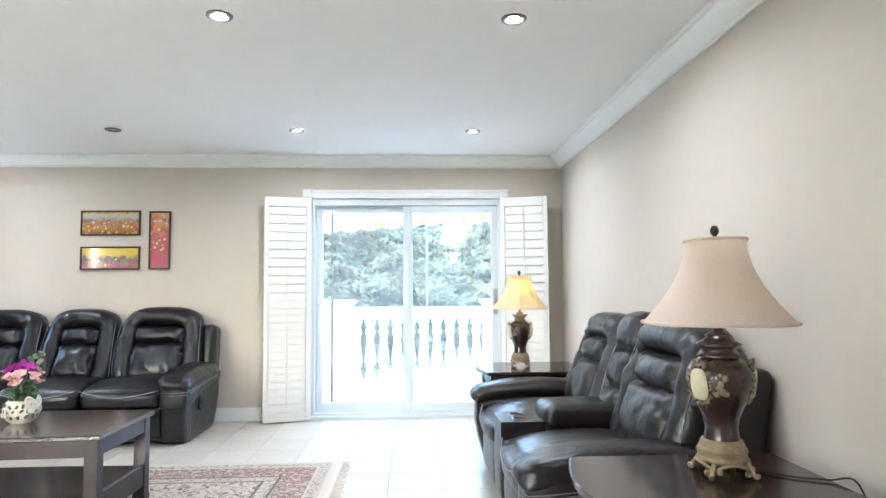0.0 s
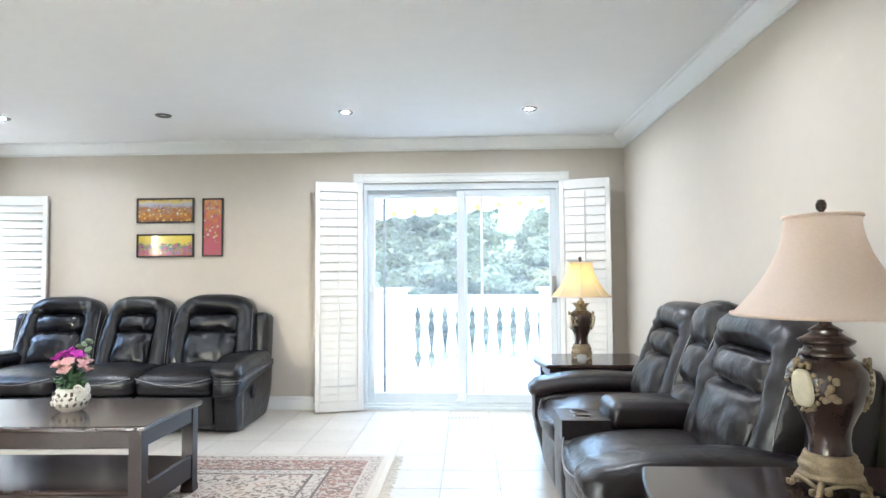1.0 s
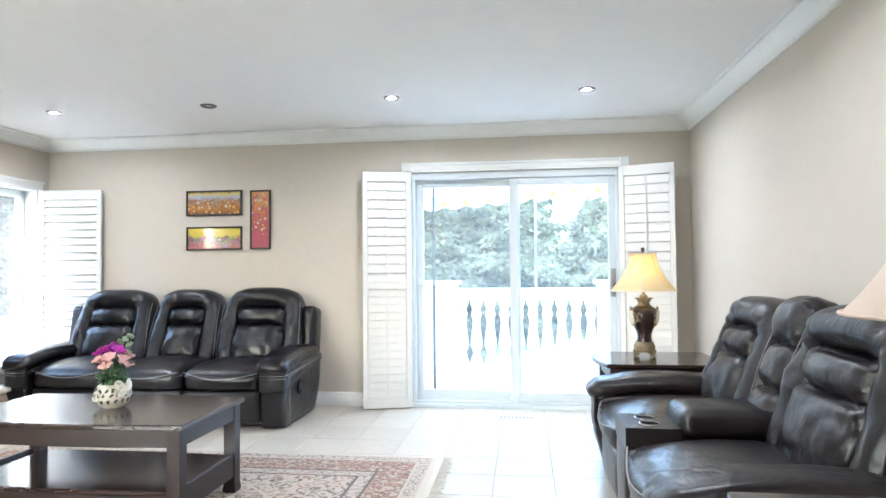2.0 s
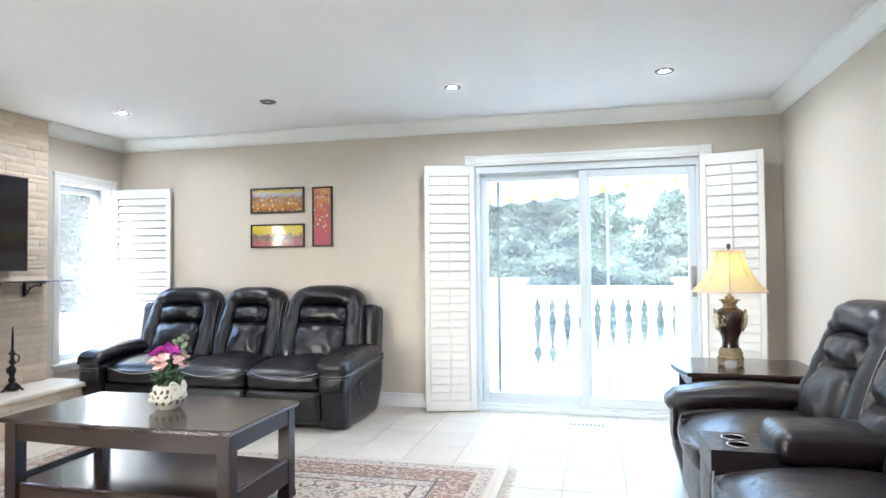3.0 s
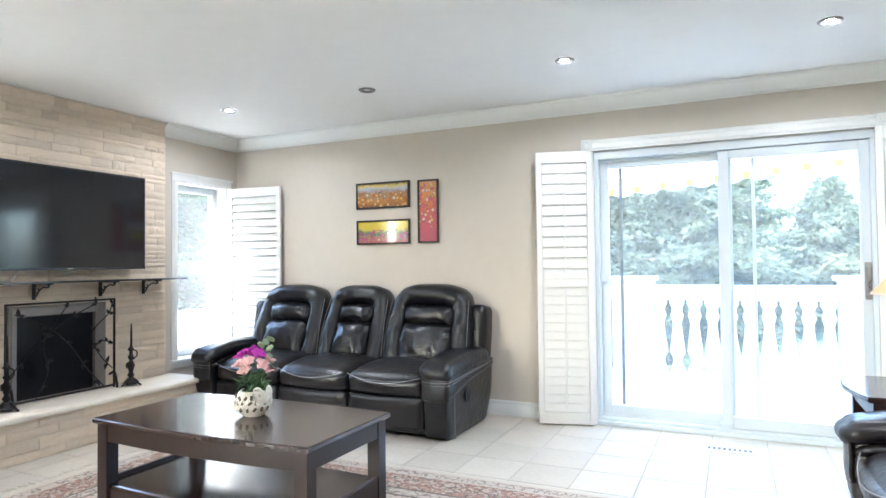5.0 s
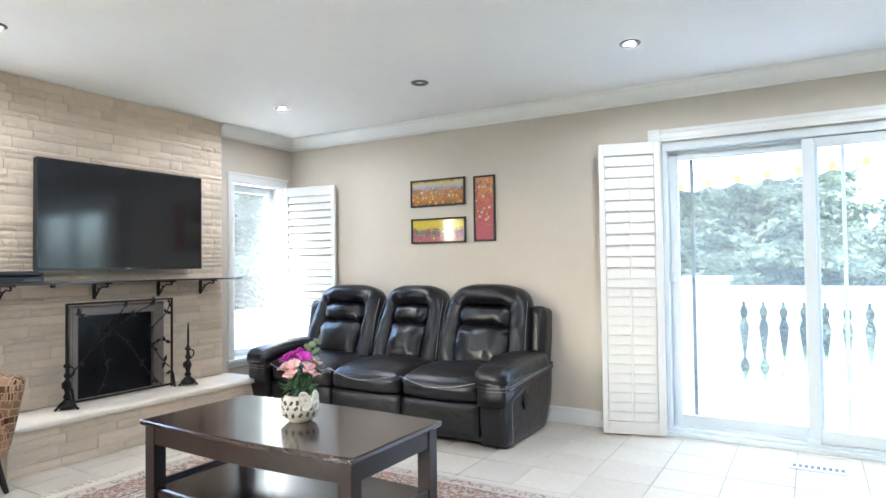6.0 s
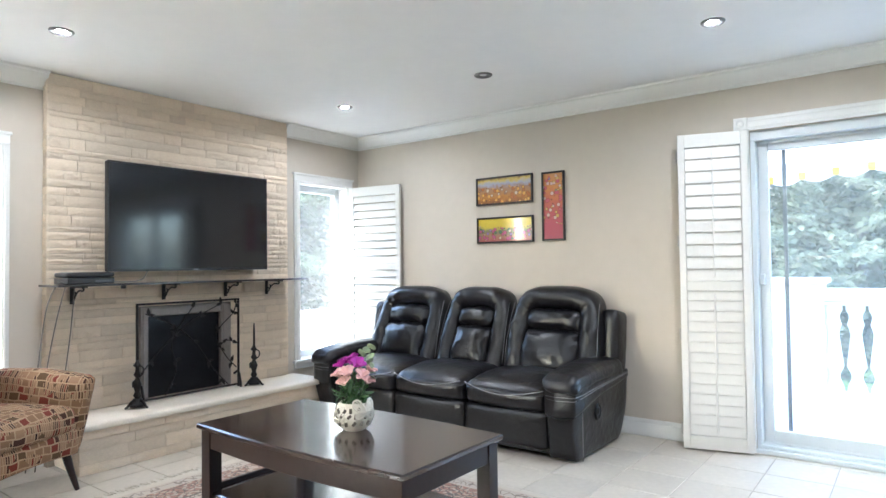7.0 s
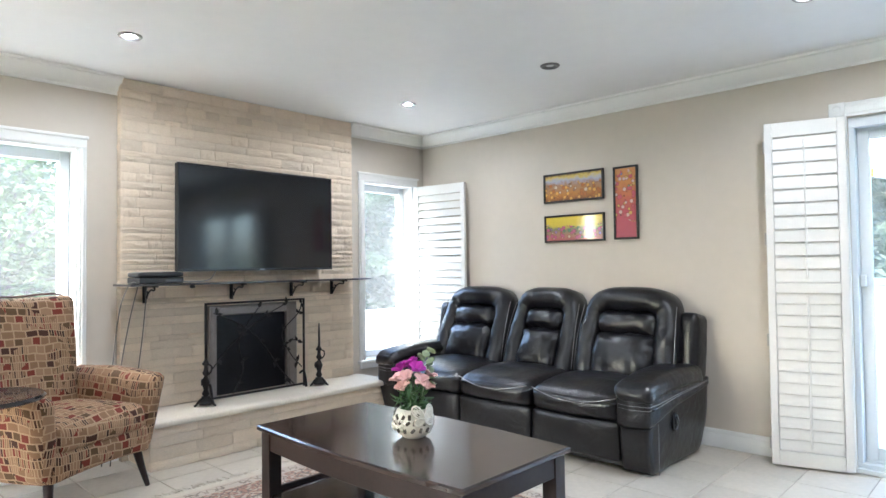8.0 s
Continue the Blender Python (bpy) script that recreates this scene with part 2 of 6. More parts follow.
def rug_mat(hx, hy):
    """Faded oriental pattern: bands round the edge, scrolling motifs in the field."""
    m = mat("oriental_rug", (0.4, 0.3, 0.25), 0.95, vary=0.1, bump=0.5, bscale=300, spec=0.1)
    nt = m.node_tree
    L = nt.links
    p = nt.nodes["Principled BSDF"]
    tc = nt.nodes.new("ShaderNodeTexCoord")
    sx = nt.nodes.new("ShaderNodeSeparateXYZ")
    L.new(tc.outputs["Object"], sx.inputs[0])
    ax = math2(nt, "ABSOLUTE", sx.outputs[0])
    ay = math2(nt, "ABSOLUTE", sx.outputs[1])
    d = math2(nt, "MINIMUM", math2(nt, "SUBTRACT", hx, ax), math2(nt, "SUBTRACT", hy, ay))
    # mirrored coordinates keep the drawing symmetric, as woven
    cb = nt.nodes.new("ShaderNodeCombineXYZ")
    L.new(ax, cb.inputs[0])
    L.new(ay, cb.inputs[1])
    warp = nd(nt, "ShaderNodeTexNoise", Scale=9.0, Detail=2.0)
    L.new(cb.outputs[0], warp.inputs["Vector"])
    wv = nt.nodes.new("ShaderNodeVectorMath")
    wv.operation = "SCALE"
    wv.inputs["Scale"].default_value = 0.10
    L.new(warp.outputs["Color"], wv.inputs[0])
    av = nt.nodes.new("ShaderNodeVectorMath")
    L.new(cb.outputs[0], av.inputs[0])
    L.new(wv.outputs[0], av.inputs[1])
    v1 = nd(nt, "ShaderNodeTexVoronoi", Scale=13.0)
    v2 = nd(nt, "ShaderNodeTexVoronoi", Scale=21.0)
    v2.feature = "DISTANCE_TO_EDGE"
    for v in (v1, v2):
        L.new(av.outputs[0], v.inputs["Vector"])
    ring = math2(nt, "SINE", math2(nt, "MULTIPLY", v1.outputs["Distance"], 15.0))
    motif = math2(nt, "GREATER_THAN", ring, 0.15)
    lines = math2(nt, "LESS_THAN", v2.outputs["Distance"], 0.055)
    ivory, rust, grey, navy = (0.52, 0.44, 0.36), (0.30, 0.15, 0.11), (0.13, 0.11, 0.095), (0.085, 0.07, 0.065)
    pick = ramp_colours(nt, [(0, grey), (0.35, (0.26, 0.17, 0.13)), (0.6, navy), (0.8, rust)])
    L.new(v1.outputs["Color"], pick.inputs[0])
    field = mix_col(nt, motif, ivory, pick.outputs[0])
    field = mix_col(nt, lines, field, (0.50, 0.43, 0.36))
    border = mix_col(nt, motif, rust, (0.46, 0.37, 0.295))
    border = mix_col(nt, lines, border, navy)
    small = mix_col(nt, lines, (0.50, 0.44, 0.37), (0.20, 0.16, 0.14))
    is_field = math2(nt, "GREATER_THAN", d, 0.42)
    is_border = math2(nt, "GREATER_THAN", d, 0.12)
    col = mix_col(nt, is_border, small, border)
    inner = math2(nt, "GREATER_THAN", d, 0.33)
    col = mix_col(nt, inner, col, small)
    col = mix_col(nt, is_field, col, field)
    for at in (0.035, 0.115, 0.325, 0.415):
        near = math2(nt, "LESS_THAN", math2(nt, "ABSOLUTE", math2(nt, "SUBTRACT", d, at)), 0.008)
        col = mix_col(nt, near, col, navy if at > 0.2 else ivory)
    edge = math2(nt, "LESS_THAN", d, 0.03)
    col = mix_col(nt, edge, col, (0.60, 0.55, 0.47))
    fade = nd(nt, "ShaderNodeTexNoise", Scale=2.5, Detail=3.0)
    L.new(tc.outputs["Object"], fade.inputs["Vector"])
    col = mix_col(nt, math2(nt, "MULTIPLY", fade.outputs["Fac"], 0.42), col, (0.50, 0.43, 0.375))
    L.new(col, p.inputs["Base Color"])
    return m


def chair_cloth():
    """Woven upholstery with a scatter of small rust, brown and black blocks on tan."""
    m = mat("block_print_upholstery", (0.5, 0.35, 0.2), 0.85, bump=0.4, bscale=400, spec=0.2)
    nt = m.node_tree
    L = nt.links
    p = nt.nodes["Principled BSDF"]
    tc = nt.nodes.new("ShaderNodeTexCoord")
    # lay the cloth flat on each face: seat, back and front, sides
    sp = nt.nodes.new("ShaderNodeSeparateXYZ")
    L.new(tc.outputs["Object"], sp.inputs[0])
    sn = nt.nodes.new("ShaderNodeSeparateXYZ")
    L.new(tc.outputs["Normal"], sn.inputs[0])
    nx, ny, nz = (math2(nt, "ABSOLUTE", sn.outputs[i]) for i in range(3))
    top = math2(nt, "GREATER_THAN", nz, 0.72)
    front = math2(nt, "GREATER_THAN", nx, ny)

    def choose(fac, a, b):
        # b where fac is one, else a
        return math2(nt, "ADD", math2(nt, "MULTIPLY", a, math2(nt, "SUBTRACT", 1.0, fac)), math2(nt, "MULTIPLY", b, fac))
    u = choose(top, choose(front, sp.outputs[0], sp.outputs[1]), sp.outputs[1])
    w = choose(top, sp.outputs[2], sp.outputs[0])
    wob = nd(nt, "ShaderNodeTexNoise", Scale=9.0, Detail=1.5)
    L.new(tc.outputs["Object"], wob.inputs["Vector"])
    w = math2(nt, "ADD", w, math2(nt, "MULTIPLY", wob.outputs["Fac"], 0.035))
    w = math2(nt, "ADD", w, math2(nt, "MULTIPLY", u, 0.07))
    u = math2(nt, "ADD", u, math2(nt, "MULTIPLY", wob.outputs["Fac"], 0.018))
    cb = nt.nodes.new("ShaderNodeCombineXYZ")
    L.new(u, cb.inputs[0])
    L.new(w, cb.inputs[1])

    def blocks(width, row, gap, offset, stops):
        br = nd(nt, "ShaderNodeTexBrick", Scale=1.0)
        br.inputs["Color1"].default_value = (0, 0, 0, 1)
        br.inputs["Color2"].default_value = (1, 1, 1, 1)
        br.inputs["Mortar Size"].default_value = gap
        br.inputs["Mortar Smooth"].default_value = 0.15
        br.inputs["Brick Width"].default_value = width
        br.inputs["Row Height"].default_value = row
        br.offset, br.offset_frequency, br.squash, br.squash_frequency = offset, 2, 1.35, 3
        L.new(cb.outputs[0], br.inputs["Vector"])
        r = ramp_colours(nt, stops)
        L.new(br.outputs["Color"], r.inputs[0])
        return mix_col(nt, br.outputs["Fac"], r.outputs[0], (0.40, 0.27, 0.165)), br.outputs["Color"]
    tan, tan2, rust, brown, olive, black = (0.29, 0.175, 0.10), (0.225, 0.13, 0.07), (0.17, 0.035, 0.022), (0.060, 0.025, 0.017), (0.105, 0.062, 0.030), (0.025, 0.013, 0.011)
    wide, pick = blocks(0.050, 0.041, 0.0042, 0.43, [(0, tan), (0.16, rust), (0.30, tan2), (0.46, olive), (0.58, tan), (0.74, brown), (0.86, tan2)])
    thin, _ = blocks(0.0125, 0.041, 0.0026, 0.31, [(0, brown), (0.18, tan), (0.36, rust), (0.50, tan2), (0.66, black), (0.76, tan), (0.9, olive)])
    cell = nt.nodes.new("ShaderNodeTexVoronoi")
    cell.inputs["Scale"].default_value = 13.0
    L.new(cb.outputs[0], cell.inputs["Vector"])
    which = math2(nt, "GREATER_THAN", cell.outputs["Color"], 0.5)
    L.new(mix_col(nt, which, wide, thin), p.inputs["Base Color"])
    return m


def art_mat(name, ground, figures, hz, low, high, seed):
    """A naive painting: a ground that changes with height and a crowd of small bright figures between two levels."""
    m = mat(name, (0.5, 0.4, 0.3), 0.07, spec=0.5, coat=1.0, rvary=0.02)
    nt = m.node_tree
    L = nt.links
    p = nt.nodes["Principled BSDF"]
    tc = nt.nodes.new("ShaderNodeTexCoord")
    sp = nt.nodes.new("ShaderNodeSeparateXYZ")
    L.new(tc.outputs["Object"], sp.inputs[0])
    mp = nd(nt, "ShaderNodeMapping", Location=(seed, seed * 0.7, seed * 1.3), Scale=(1.0, 0.01, 1.0))
    L.new(tc.outputs["Object"], mp.inputs[0])
    n = nd(nt, "ShaderNodeTexNoise", Scale=26.0, Detail=4.0)
    L.new(mp.outputs[0], n.inputs["Vector"])
    level = math2(nt, "ADD", math2(nt, "MULTIPLY", sp.outputs[2], 0.5 / hz), 0.5)
    rough_level = math2(nt, "ADD", level, math2(nt, "MULTIPLY", math2(nt, "SUBTRACT", n.outputs["Fac"], 0.5), 0.35))
    g = ramp_colours(nt, ground, False)
    L.new(rough_level, g.inputs[0])
    v = nd(nt, "ShaderNodeTexVoronoi", Scale=30.0)
    L.new(mp.outputs[0], v.inputs["Vector"])
    f = ramp_colours(nt, figures)
    L.new(v.outputs["Color"], f.inputs[0])
    body = math2(nt, "LESS_THAN", v.outputs["Distance"], 0.42)
    crowd = math2(nt, "MULTIPLY", math2(nt, "GREATER_THAN", rough_level, low), math2(nt, "LESS_THAN", rough_level, high))
    c = mix_col(nt, math2(nt, "MULTIPLY", body, crowd), g.outputs[0], f.outputs[0])
    edge = math2(nt, "LESS_THAN", math2(nt, "ABSOLUTE", math2(nt, "SUBTRACT", v.outputs["Distance"], 0.44)), 0.035)
    c = mix_col(nt, math2(nt, "MULTIPLY", math2(nt, "MULTIPLY", edge, crowd), 0.75), c, (0.10, 0.06, 0.05))
    L.new(c, p.inputs["Base Color"])
    return m


M_CHAIR = chair_cloth()


# ---- building helpers ----
def part(name, bm, material, parent=None, label="", smooth=False, sharp=None):
    """Links a bmesh as one mesh object under a thing or a part."""
    bm.normal_update()
    me = bpy.data.meshes.new(name)
    if smooth:
        for f in bm.faces:
            f.smooth = True
        if sharp:
            for e in bm.edges:
                if len(e.link_faces) == 2 and e.calc_face_angle(0) > radians(sharp):
                    e.smooth = False
    bm.to_mesh(me)
    bm.free()
    me.materials.append(material)
    ob = new(name, me)
    if parent is not None:
        ob.parent = parent
    if label:
        tagged(ob, label)
    return ob


def thing(name, x=0.0, y=0.0, z=0.0, turn=0.0, label="", category="", group="", kind=""):
    ob = new(name)
    ob.matrix_world = pose(x, y, z, 0, 0, turn)
    return tagged(ob, label, category, group, kind)


def box(bm, x0, x1, y0, y1, z0, z1, bevel=0.0, m=None, seg=1):
    r = bmesh.ops.create_cube(bm, size=1.0)
    vs = r["verts"]
    mm = Matrix.Translation(((x0 + x1) / 2, (y0 + y1) / 2, (z0 + z1) / 2)) @ Matrix.Diagonal((x1 - x0, y1 - y0, z1 - z0, 1))
    bmesh.ops.transform(bm, matrix=mm, verts=vs)
    if bevel:
        es = list({e for v in vs for e in v.link_edges})
        made = bmesh.ops.bevel(bm, geom=es, offset=bevel, segments=seg, affect="EDGES", profile=0.5)
        vs = list({v for f in made["faces"] for v in f.verts} | {v for v in vs if v.is_valid})
    if m is not None:
        bmesh.ops.transform(bm, matrix=m, verts=vs)
    return vs


def boxes(*rows, bevel=0.0, seg=1):
    bm = bmesh.new()
    for r in rows:
        box(bm, *r, bevel=bevel, seg=seg)
    return bm


def lathe(bm, prof, n=24, m=None, ripple=0.0, count=6):
    """Turns a profile of (radius, height) round the z axis."""
    rings = []
    for r, z in prof:
        ring = []
        for i in range(n):
            a = 2 * math.pi * i / n
            rr = r * (1 + ripple * math.cos(count * a))
            v = Vector((rr * math.cos(a), rr * math.sin(a), z))
            ring.append(bm.verts.new(m @ v if m is not None else v))
        rings.append(ring)
    for a, b in zip(rings, rings[1:]):
        for i in range(n):
            bm.faces.new((a[i], a[(i + 1) % n], b[(i + 1) % n], b[i]))
    for ring, flip in ((rings[0], True), (rings[-1], False)):
        if ring and (ring[0].co - ring[n // 2].co).length > 1e-4:
            bm.faces.new(ring[::-1] if flip else ring)
    return bm


def tube(bm, pts, r, n=8, closed=False, taper=None):
    """A round bar along points."""
    pts = [Vector(p) for p in pts]
    k = len(pts)
    rings = []
    side = None
    for i, p in enumerate(pts):
        a = pts[(i - 1) % k] if closed or i else pts[0]
        b = pts[(i + 1) % k] if closed or i < k - 1 else pts[-1]
        t = (b - a).normalized()
        if side is None:
            side = t.orthogonal().normalized()
        side = (side - t * side.dot(t)).normalized()
        up = t.cross(side)
        rad = r if taper is None else r * (1 + (taper - 1) * i / max(1, k - 1))
        rings.append([bm.verts.new(p + (side * math.cos(2 * math.pi * j / n) + up * math.sin(2 * math.pi * j / n)) * rad) for j in range(n)])
    pairs = list(zip(rings, rings[1:])) + ([(rings[-1], rings[0])] if closed else [])
    for a, b in pairs:
        for j in range(n):
            bm.faces.new((a[j], a[(j + 1) % n], b[(j + 1) % n], b[j]))
    if not closed:
        bm.faces.new(rings[0][::-1])
        bm.faces.new(rings[-1])
    return bm


def smooth_path(pts, n=6):
    """Catmull-Rom through the points."""
    pts = [Vector(p) for p in pts]
    out = []
    for i in range(len(pts) - 1):
        p0, p1, p2, p3 = pts[max(0, i - 1)], pts[i], pts[i + 1], pts[min(len(pts) - 1, i + 2)]
        for j in range(n):
            t = j / n
            out.append(0.5 * (2 * p1 + (p2 - p0) * t + (2 * p0 - 5 * p1 + 4 * p2 - p3) * t * t + (3 * p1 - p0 - 3 * p2 + p3) * t ** 3))
    out.append(pts[-1])
    return out


def pillow(bm, sx, sy, sz, r, puff=(0, 0, 0), n=10, m=None, warp=None, wrinkle=0.0, seed=0.0):
    """A stuffed block, rounded by r, that bulges by puff along each axis, is bent by warp and creased by wrinkle."""
    h = Vector((sx / 2, sy / 2, sz / 2))
    r = min(r, min(h) * 0.999)
    seen = {}

    def vert(u):
        key = tuple(round(c, 5) for c in u)
        if key in seen:
            return seen[key]
        p = Vector((u[0] * h.x, u[1] * h.y, u[2] * h.z))
        core = Vector([max(-(h[i] - r), min(h[i] - r, p[i])) for i in range(3)])
        d = p - core
        if d.length > 1e-9:
            p = core + d.normalized() * r
        for i in range(3):
            j, k = (i + 1) % 3, (i + 2) % 3
            if puff[i]:
                p[i] += puff[i] * u[i] * (1 - u[j] ** 2) * (1 - u[k] ** 2)
        if warp:
            p = Vector(warp(p, u))
        if wrinkle:
            q = p * 9 + Vector((seed, seed * 1.7, 0))
            p += Vector(u).normalized() * wrinkle * (0.8 * noise.noise(q) + 0.7 * (0.35 - abs(noise.noise(q * 1.9 + Vector((5, 2, 9))))) * 1.6)
        v = bm.verts.new(m @ p if m is not None else p)
        seen[key] = v
        return v

    def spread(i):
        t = -1 + 2 * i / n
        return math.copysign(abs(t) ** 0.72, t)

    g = [spread(i) for i in range(n + 1)]
    for ax in range(3):
        for s in (-1, 1):
            for i in range(n):
                for j in range(n):
                    q = []
                    for a, b in ((i, j), (i + 1, j), (i + 1, j + 1), (i, j + 1)):
                        u = [0, 0, 0]
                        u[ax], u[(ax + 1) % 3], u[(ax + 2) % 3] = s, g[a], g[b]
                        q.append(vert(u))
                    bm.faces.new(q if s > 0 else q[::-1])
    return bm


def one_pillow(*a, **k):
    return pillow(bmesh.new(), *a, **k)


def grid_sheet(nx, ny, fn):
    bm = bmesh.new()
    vs = [[bm.verts.new(fn(i / nx, j / ny)) for i in range(nx + 1)] for j in range(ny + 1)]
    for j in range(ny):
        for i in range(nx):
            bm.faces.new((vs[j][i], vs[j][i + 1], vs[j + 1][i + 1], vs[j + 1][i]))
    return bm

# ---- the room's shell ----
XL, XR, YF, YB, ZC = -4.366, 1.49, 5.935, -2.6, 2.44
T = 0.2
DX0, DX1, DZ = -0.865, 0.907, 2.045
W1Y0, W1Y1, W2Y0, W2Y1, WZ0, WZ1 = 5.20, 5.80, 2.37, 2.94, 0.40, 1.968


def structure(name, bm, material, label="", **k):
    return tagged(part(name, bm, material, None, **k), label, "", "", "structure")


structure("wall_north", boxes((XL - T, DX0, YF, YF + T, -0.05, ZC), (DX1, XR + T, YF, YF + T, -0.05, ZC), (DX0, DX1, YF, YF + T, DZ, ZC)), M_WALL, "warm beige painted wall with a patio door")
structure("wall_east", boxes((XR, XR + T, YB - T, YF, -0.05, ZC)), M_WALL, "plain warm beige painted wall")
# opening for an added window out of view, to let fill daylight in
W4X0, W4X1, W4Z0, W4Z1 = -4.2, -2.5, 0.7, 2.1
structure("wall_south", boxes((XL - T, W4X0, YB - T, YB, -0.05, ZC), (W4X1, XR, YB - T, YB, -0.05, ZC), (W4X0, W4X1, YB - T, YB, -0.05, W4Z0), (W4X0, W4X1, YB - T, YB, W4Z1, ZC)), M_WALL, "warm beige painted wall with an added, unseen fill-light window")
# unseen west opening, added behind the camera for more soft daylight
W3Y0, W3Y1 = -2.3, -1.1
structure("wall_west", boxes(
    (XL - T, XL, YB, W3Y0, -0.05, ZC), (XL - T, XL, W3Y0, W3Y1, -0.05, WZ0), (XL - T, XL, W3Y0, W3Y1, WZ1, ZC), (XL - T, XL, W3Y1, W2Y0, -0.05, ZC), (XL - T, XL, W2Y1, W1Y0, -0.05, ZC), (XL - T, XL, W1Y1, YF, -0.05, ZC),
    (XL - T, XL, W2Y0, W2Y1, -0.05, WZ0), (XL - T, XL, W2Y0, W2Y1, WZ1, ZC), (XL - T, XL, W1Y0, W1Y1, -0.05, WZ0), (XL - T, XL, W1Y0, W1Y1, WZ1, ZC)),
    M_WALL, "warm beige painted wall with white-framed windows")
tagged(structure("upper_facade", boxes((XL - T, XR + T + 3.0, YF, YF + T - 0.003, ZC + 0.201, 2.95), (XR + T + 0.002, XR + T + 3.0, YF, YF + T - 0.003, -0.6, ZC + 0.201)), M_WHITE_OUT, "pale outside wall of the house above the terrace"))
structure("ceiling", boxes((XL - T, XR + T, YB - T, YF + T, ZC, ZC + 0.2)), M_CEIL, "smooth white painted ceiling")
floor = structure("floor", boxes((XL, XR, YB, YF, -0.06, -0.004)), M_GROUT, "glossy cream ceramic tile floor with beige joints")


def sweep(bm, prof, a, b, inward):
    """Runs a profile of (out from the wall, height) straight from a to b."""
    a, b, inward = Vector(a), Vector(b), Vector(inward)
    ends = [[bm.verts.new(p + inward * o + Vector((0, 0, z))) for o, z in prof] for p in (a, b)]
    k = len(prof)
    for i in range(k):
        bm.faces.new((ends[0][i], ends[0][(i + 1) % k], ends[1][(i + 1) % k], ends[1][i]))
    bm.faces.new(ends[0][::-1])
    bm.faces.new(ends[1])
    bmesh.ops.recalc_face_normals(bm, faces=bm.faces)
    return bm


CROWN = [(0, 2.336), (0.012, 2.336), (0.016, 2.352), (0.030, 2.360), (0.055, 2.378), (0.080, 2.402), (0.092, 2.420), (0.108, 2.424), (0.112, 2.4385), (0, 2.4385)]
BASE = [(0, 0.002), (0.014, 0.002), (0.014, 0.085), (0.010, 0.092), (0.012, 0.104), (0.006, 0.118), (0, 0.120)]
for a, b, inn in (((XL, YF - 0.0005, 0), (XR, YF - 0.0005, 0), (0, -1, 0)), ((XR - 0.0005, YF, 0), (XR - 0.0005, YB, 0), (-1, 0, 0)),
                  ((XL + 0.0005, YB, 0), (XL + 0.0005, 3.168, 0), (1, 0, 0)), ((XL + 0.0005, 5.006, 0), (XL + 0.0005, YF, 0), (1, 0, 0))):
    structure("crown_trim", sweep(bmesh.new(), CROWN, a, b, inn), M_TRIM, "white cove crown moulding under the ceiling", smooth=True, sharp=35)
for a, b, inn in (((XL, YF, 0), (-0.953, YF, 0), (0, -1, 0)), ((1.0, YF, 0), (XR, YF, 0), (0, -1, 0)), ((XR, YF, 0), (XR, YB, 0), (-1, 0, 0)),
                  ((XL, YB, 0), (XL, 3.2, 0), (1, 0, 0)), ((XL, 5.1, 0), (XL, YF, 0), (1, 0, 0))):
    structure("baseboard", sweep(bmesh.new(), BASE, a, b, inn), M_TRIM, "white moulded wooden baseboard", smooth=True, sharp=35)

# ---- the sliding patio door ----
door = thing("door_1", 0, 0, 0, label="white vinyl sliding patio door with two glass panels", category="door", kind="structure")
CASE = [(0, 0), (0.016, 0), (0.016, 0.012), (0.022, 0.020), (0.022, 0.050), (0.014, 0.062), (0.014, 0.076), (0.008, 0.083), (0, 0.083)]


def casing_leg(x, z0, z1, sgn, name="side_casing"):
    bm = bmesh.new()
    ends = [[bm.verts.new((x + sgn * w, YF - 0.0006 - o, z)) for o, w in CASE] for z in (z0, z1)]
    k = len(CASE)
    for i in range(k):
        bm.faces.new((ends[0][i], ends[0][(i + 1) % k], ends[1][(i + 1) % k], ends[1][i]))
    bm.faces.new(ends[0])
    bm.faces.new(ends[1])
    bmesh.ops.recalc_face_normals(bm, faces=bm.faces)
    return part(name, bm, M_TRIM, door)


casing_leg(DX0, 0.002, DZ + 0.002, -1)
casing_leg(DX1, 0.002, DZ + 0.002, 1)
bm = bmesh.new()
ends = [[bm.verts.new((x, YF - 0.0006 - o, DZ + 0.002 + w)) for o, w in CASE] for x in (DX0 - 0.006, DX1 + 0.006)]
for i in range(len(CASE)):
    j = (i + 1) % len(CASE)
    bm.faces.new((ends[0][i], ends[0][j], ends[1][j], ends[1][i]))
bm.faces.new(ends[0])
bm.faces.new(ends[1])
bmesh.ops.recalc_face_normals(bm, faces=bm.faces)
part("head_casing", bm, M_TRIM, door)
for x in (DX0 - 0.088, DX1 + 0.005):
    bm = boxes((x, x + 0.084, YF - 0.028, YF - 0.0004, DZ + 0.004, DZ + 0.086), bevel=0.004)
    lathe(bm, [(0.030, 0), (0.030, 0.005), (0.024, 0.006), (0.020, 0.002), (0.010, 0.002), (0.008, 0.005)], 20, pose(x + 0.042, YF - 0.0275, DZ + 0.045, 90))
    part("corner_block", bm, M_TRIM, door)
FY0, FY1 = 5.955, 6.085
part("frame_head", boxes((DX0, DX1, FY0, FY1, DZ - 0.062, DZ), (DX0 + 0.03, DX1 - 0.03, FY0 + 0.055, FY0 + 0.063, DZ - 0.078, DZ - 0.062), bevel=0.003), M_VINYL, door)
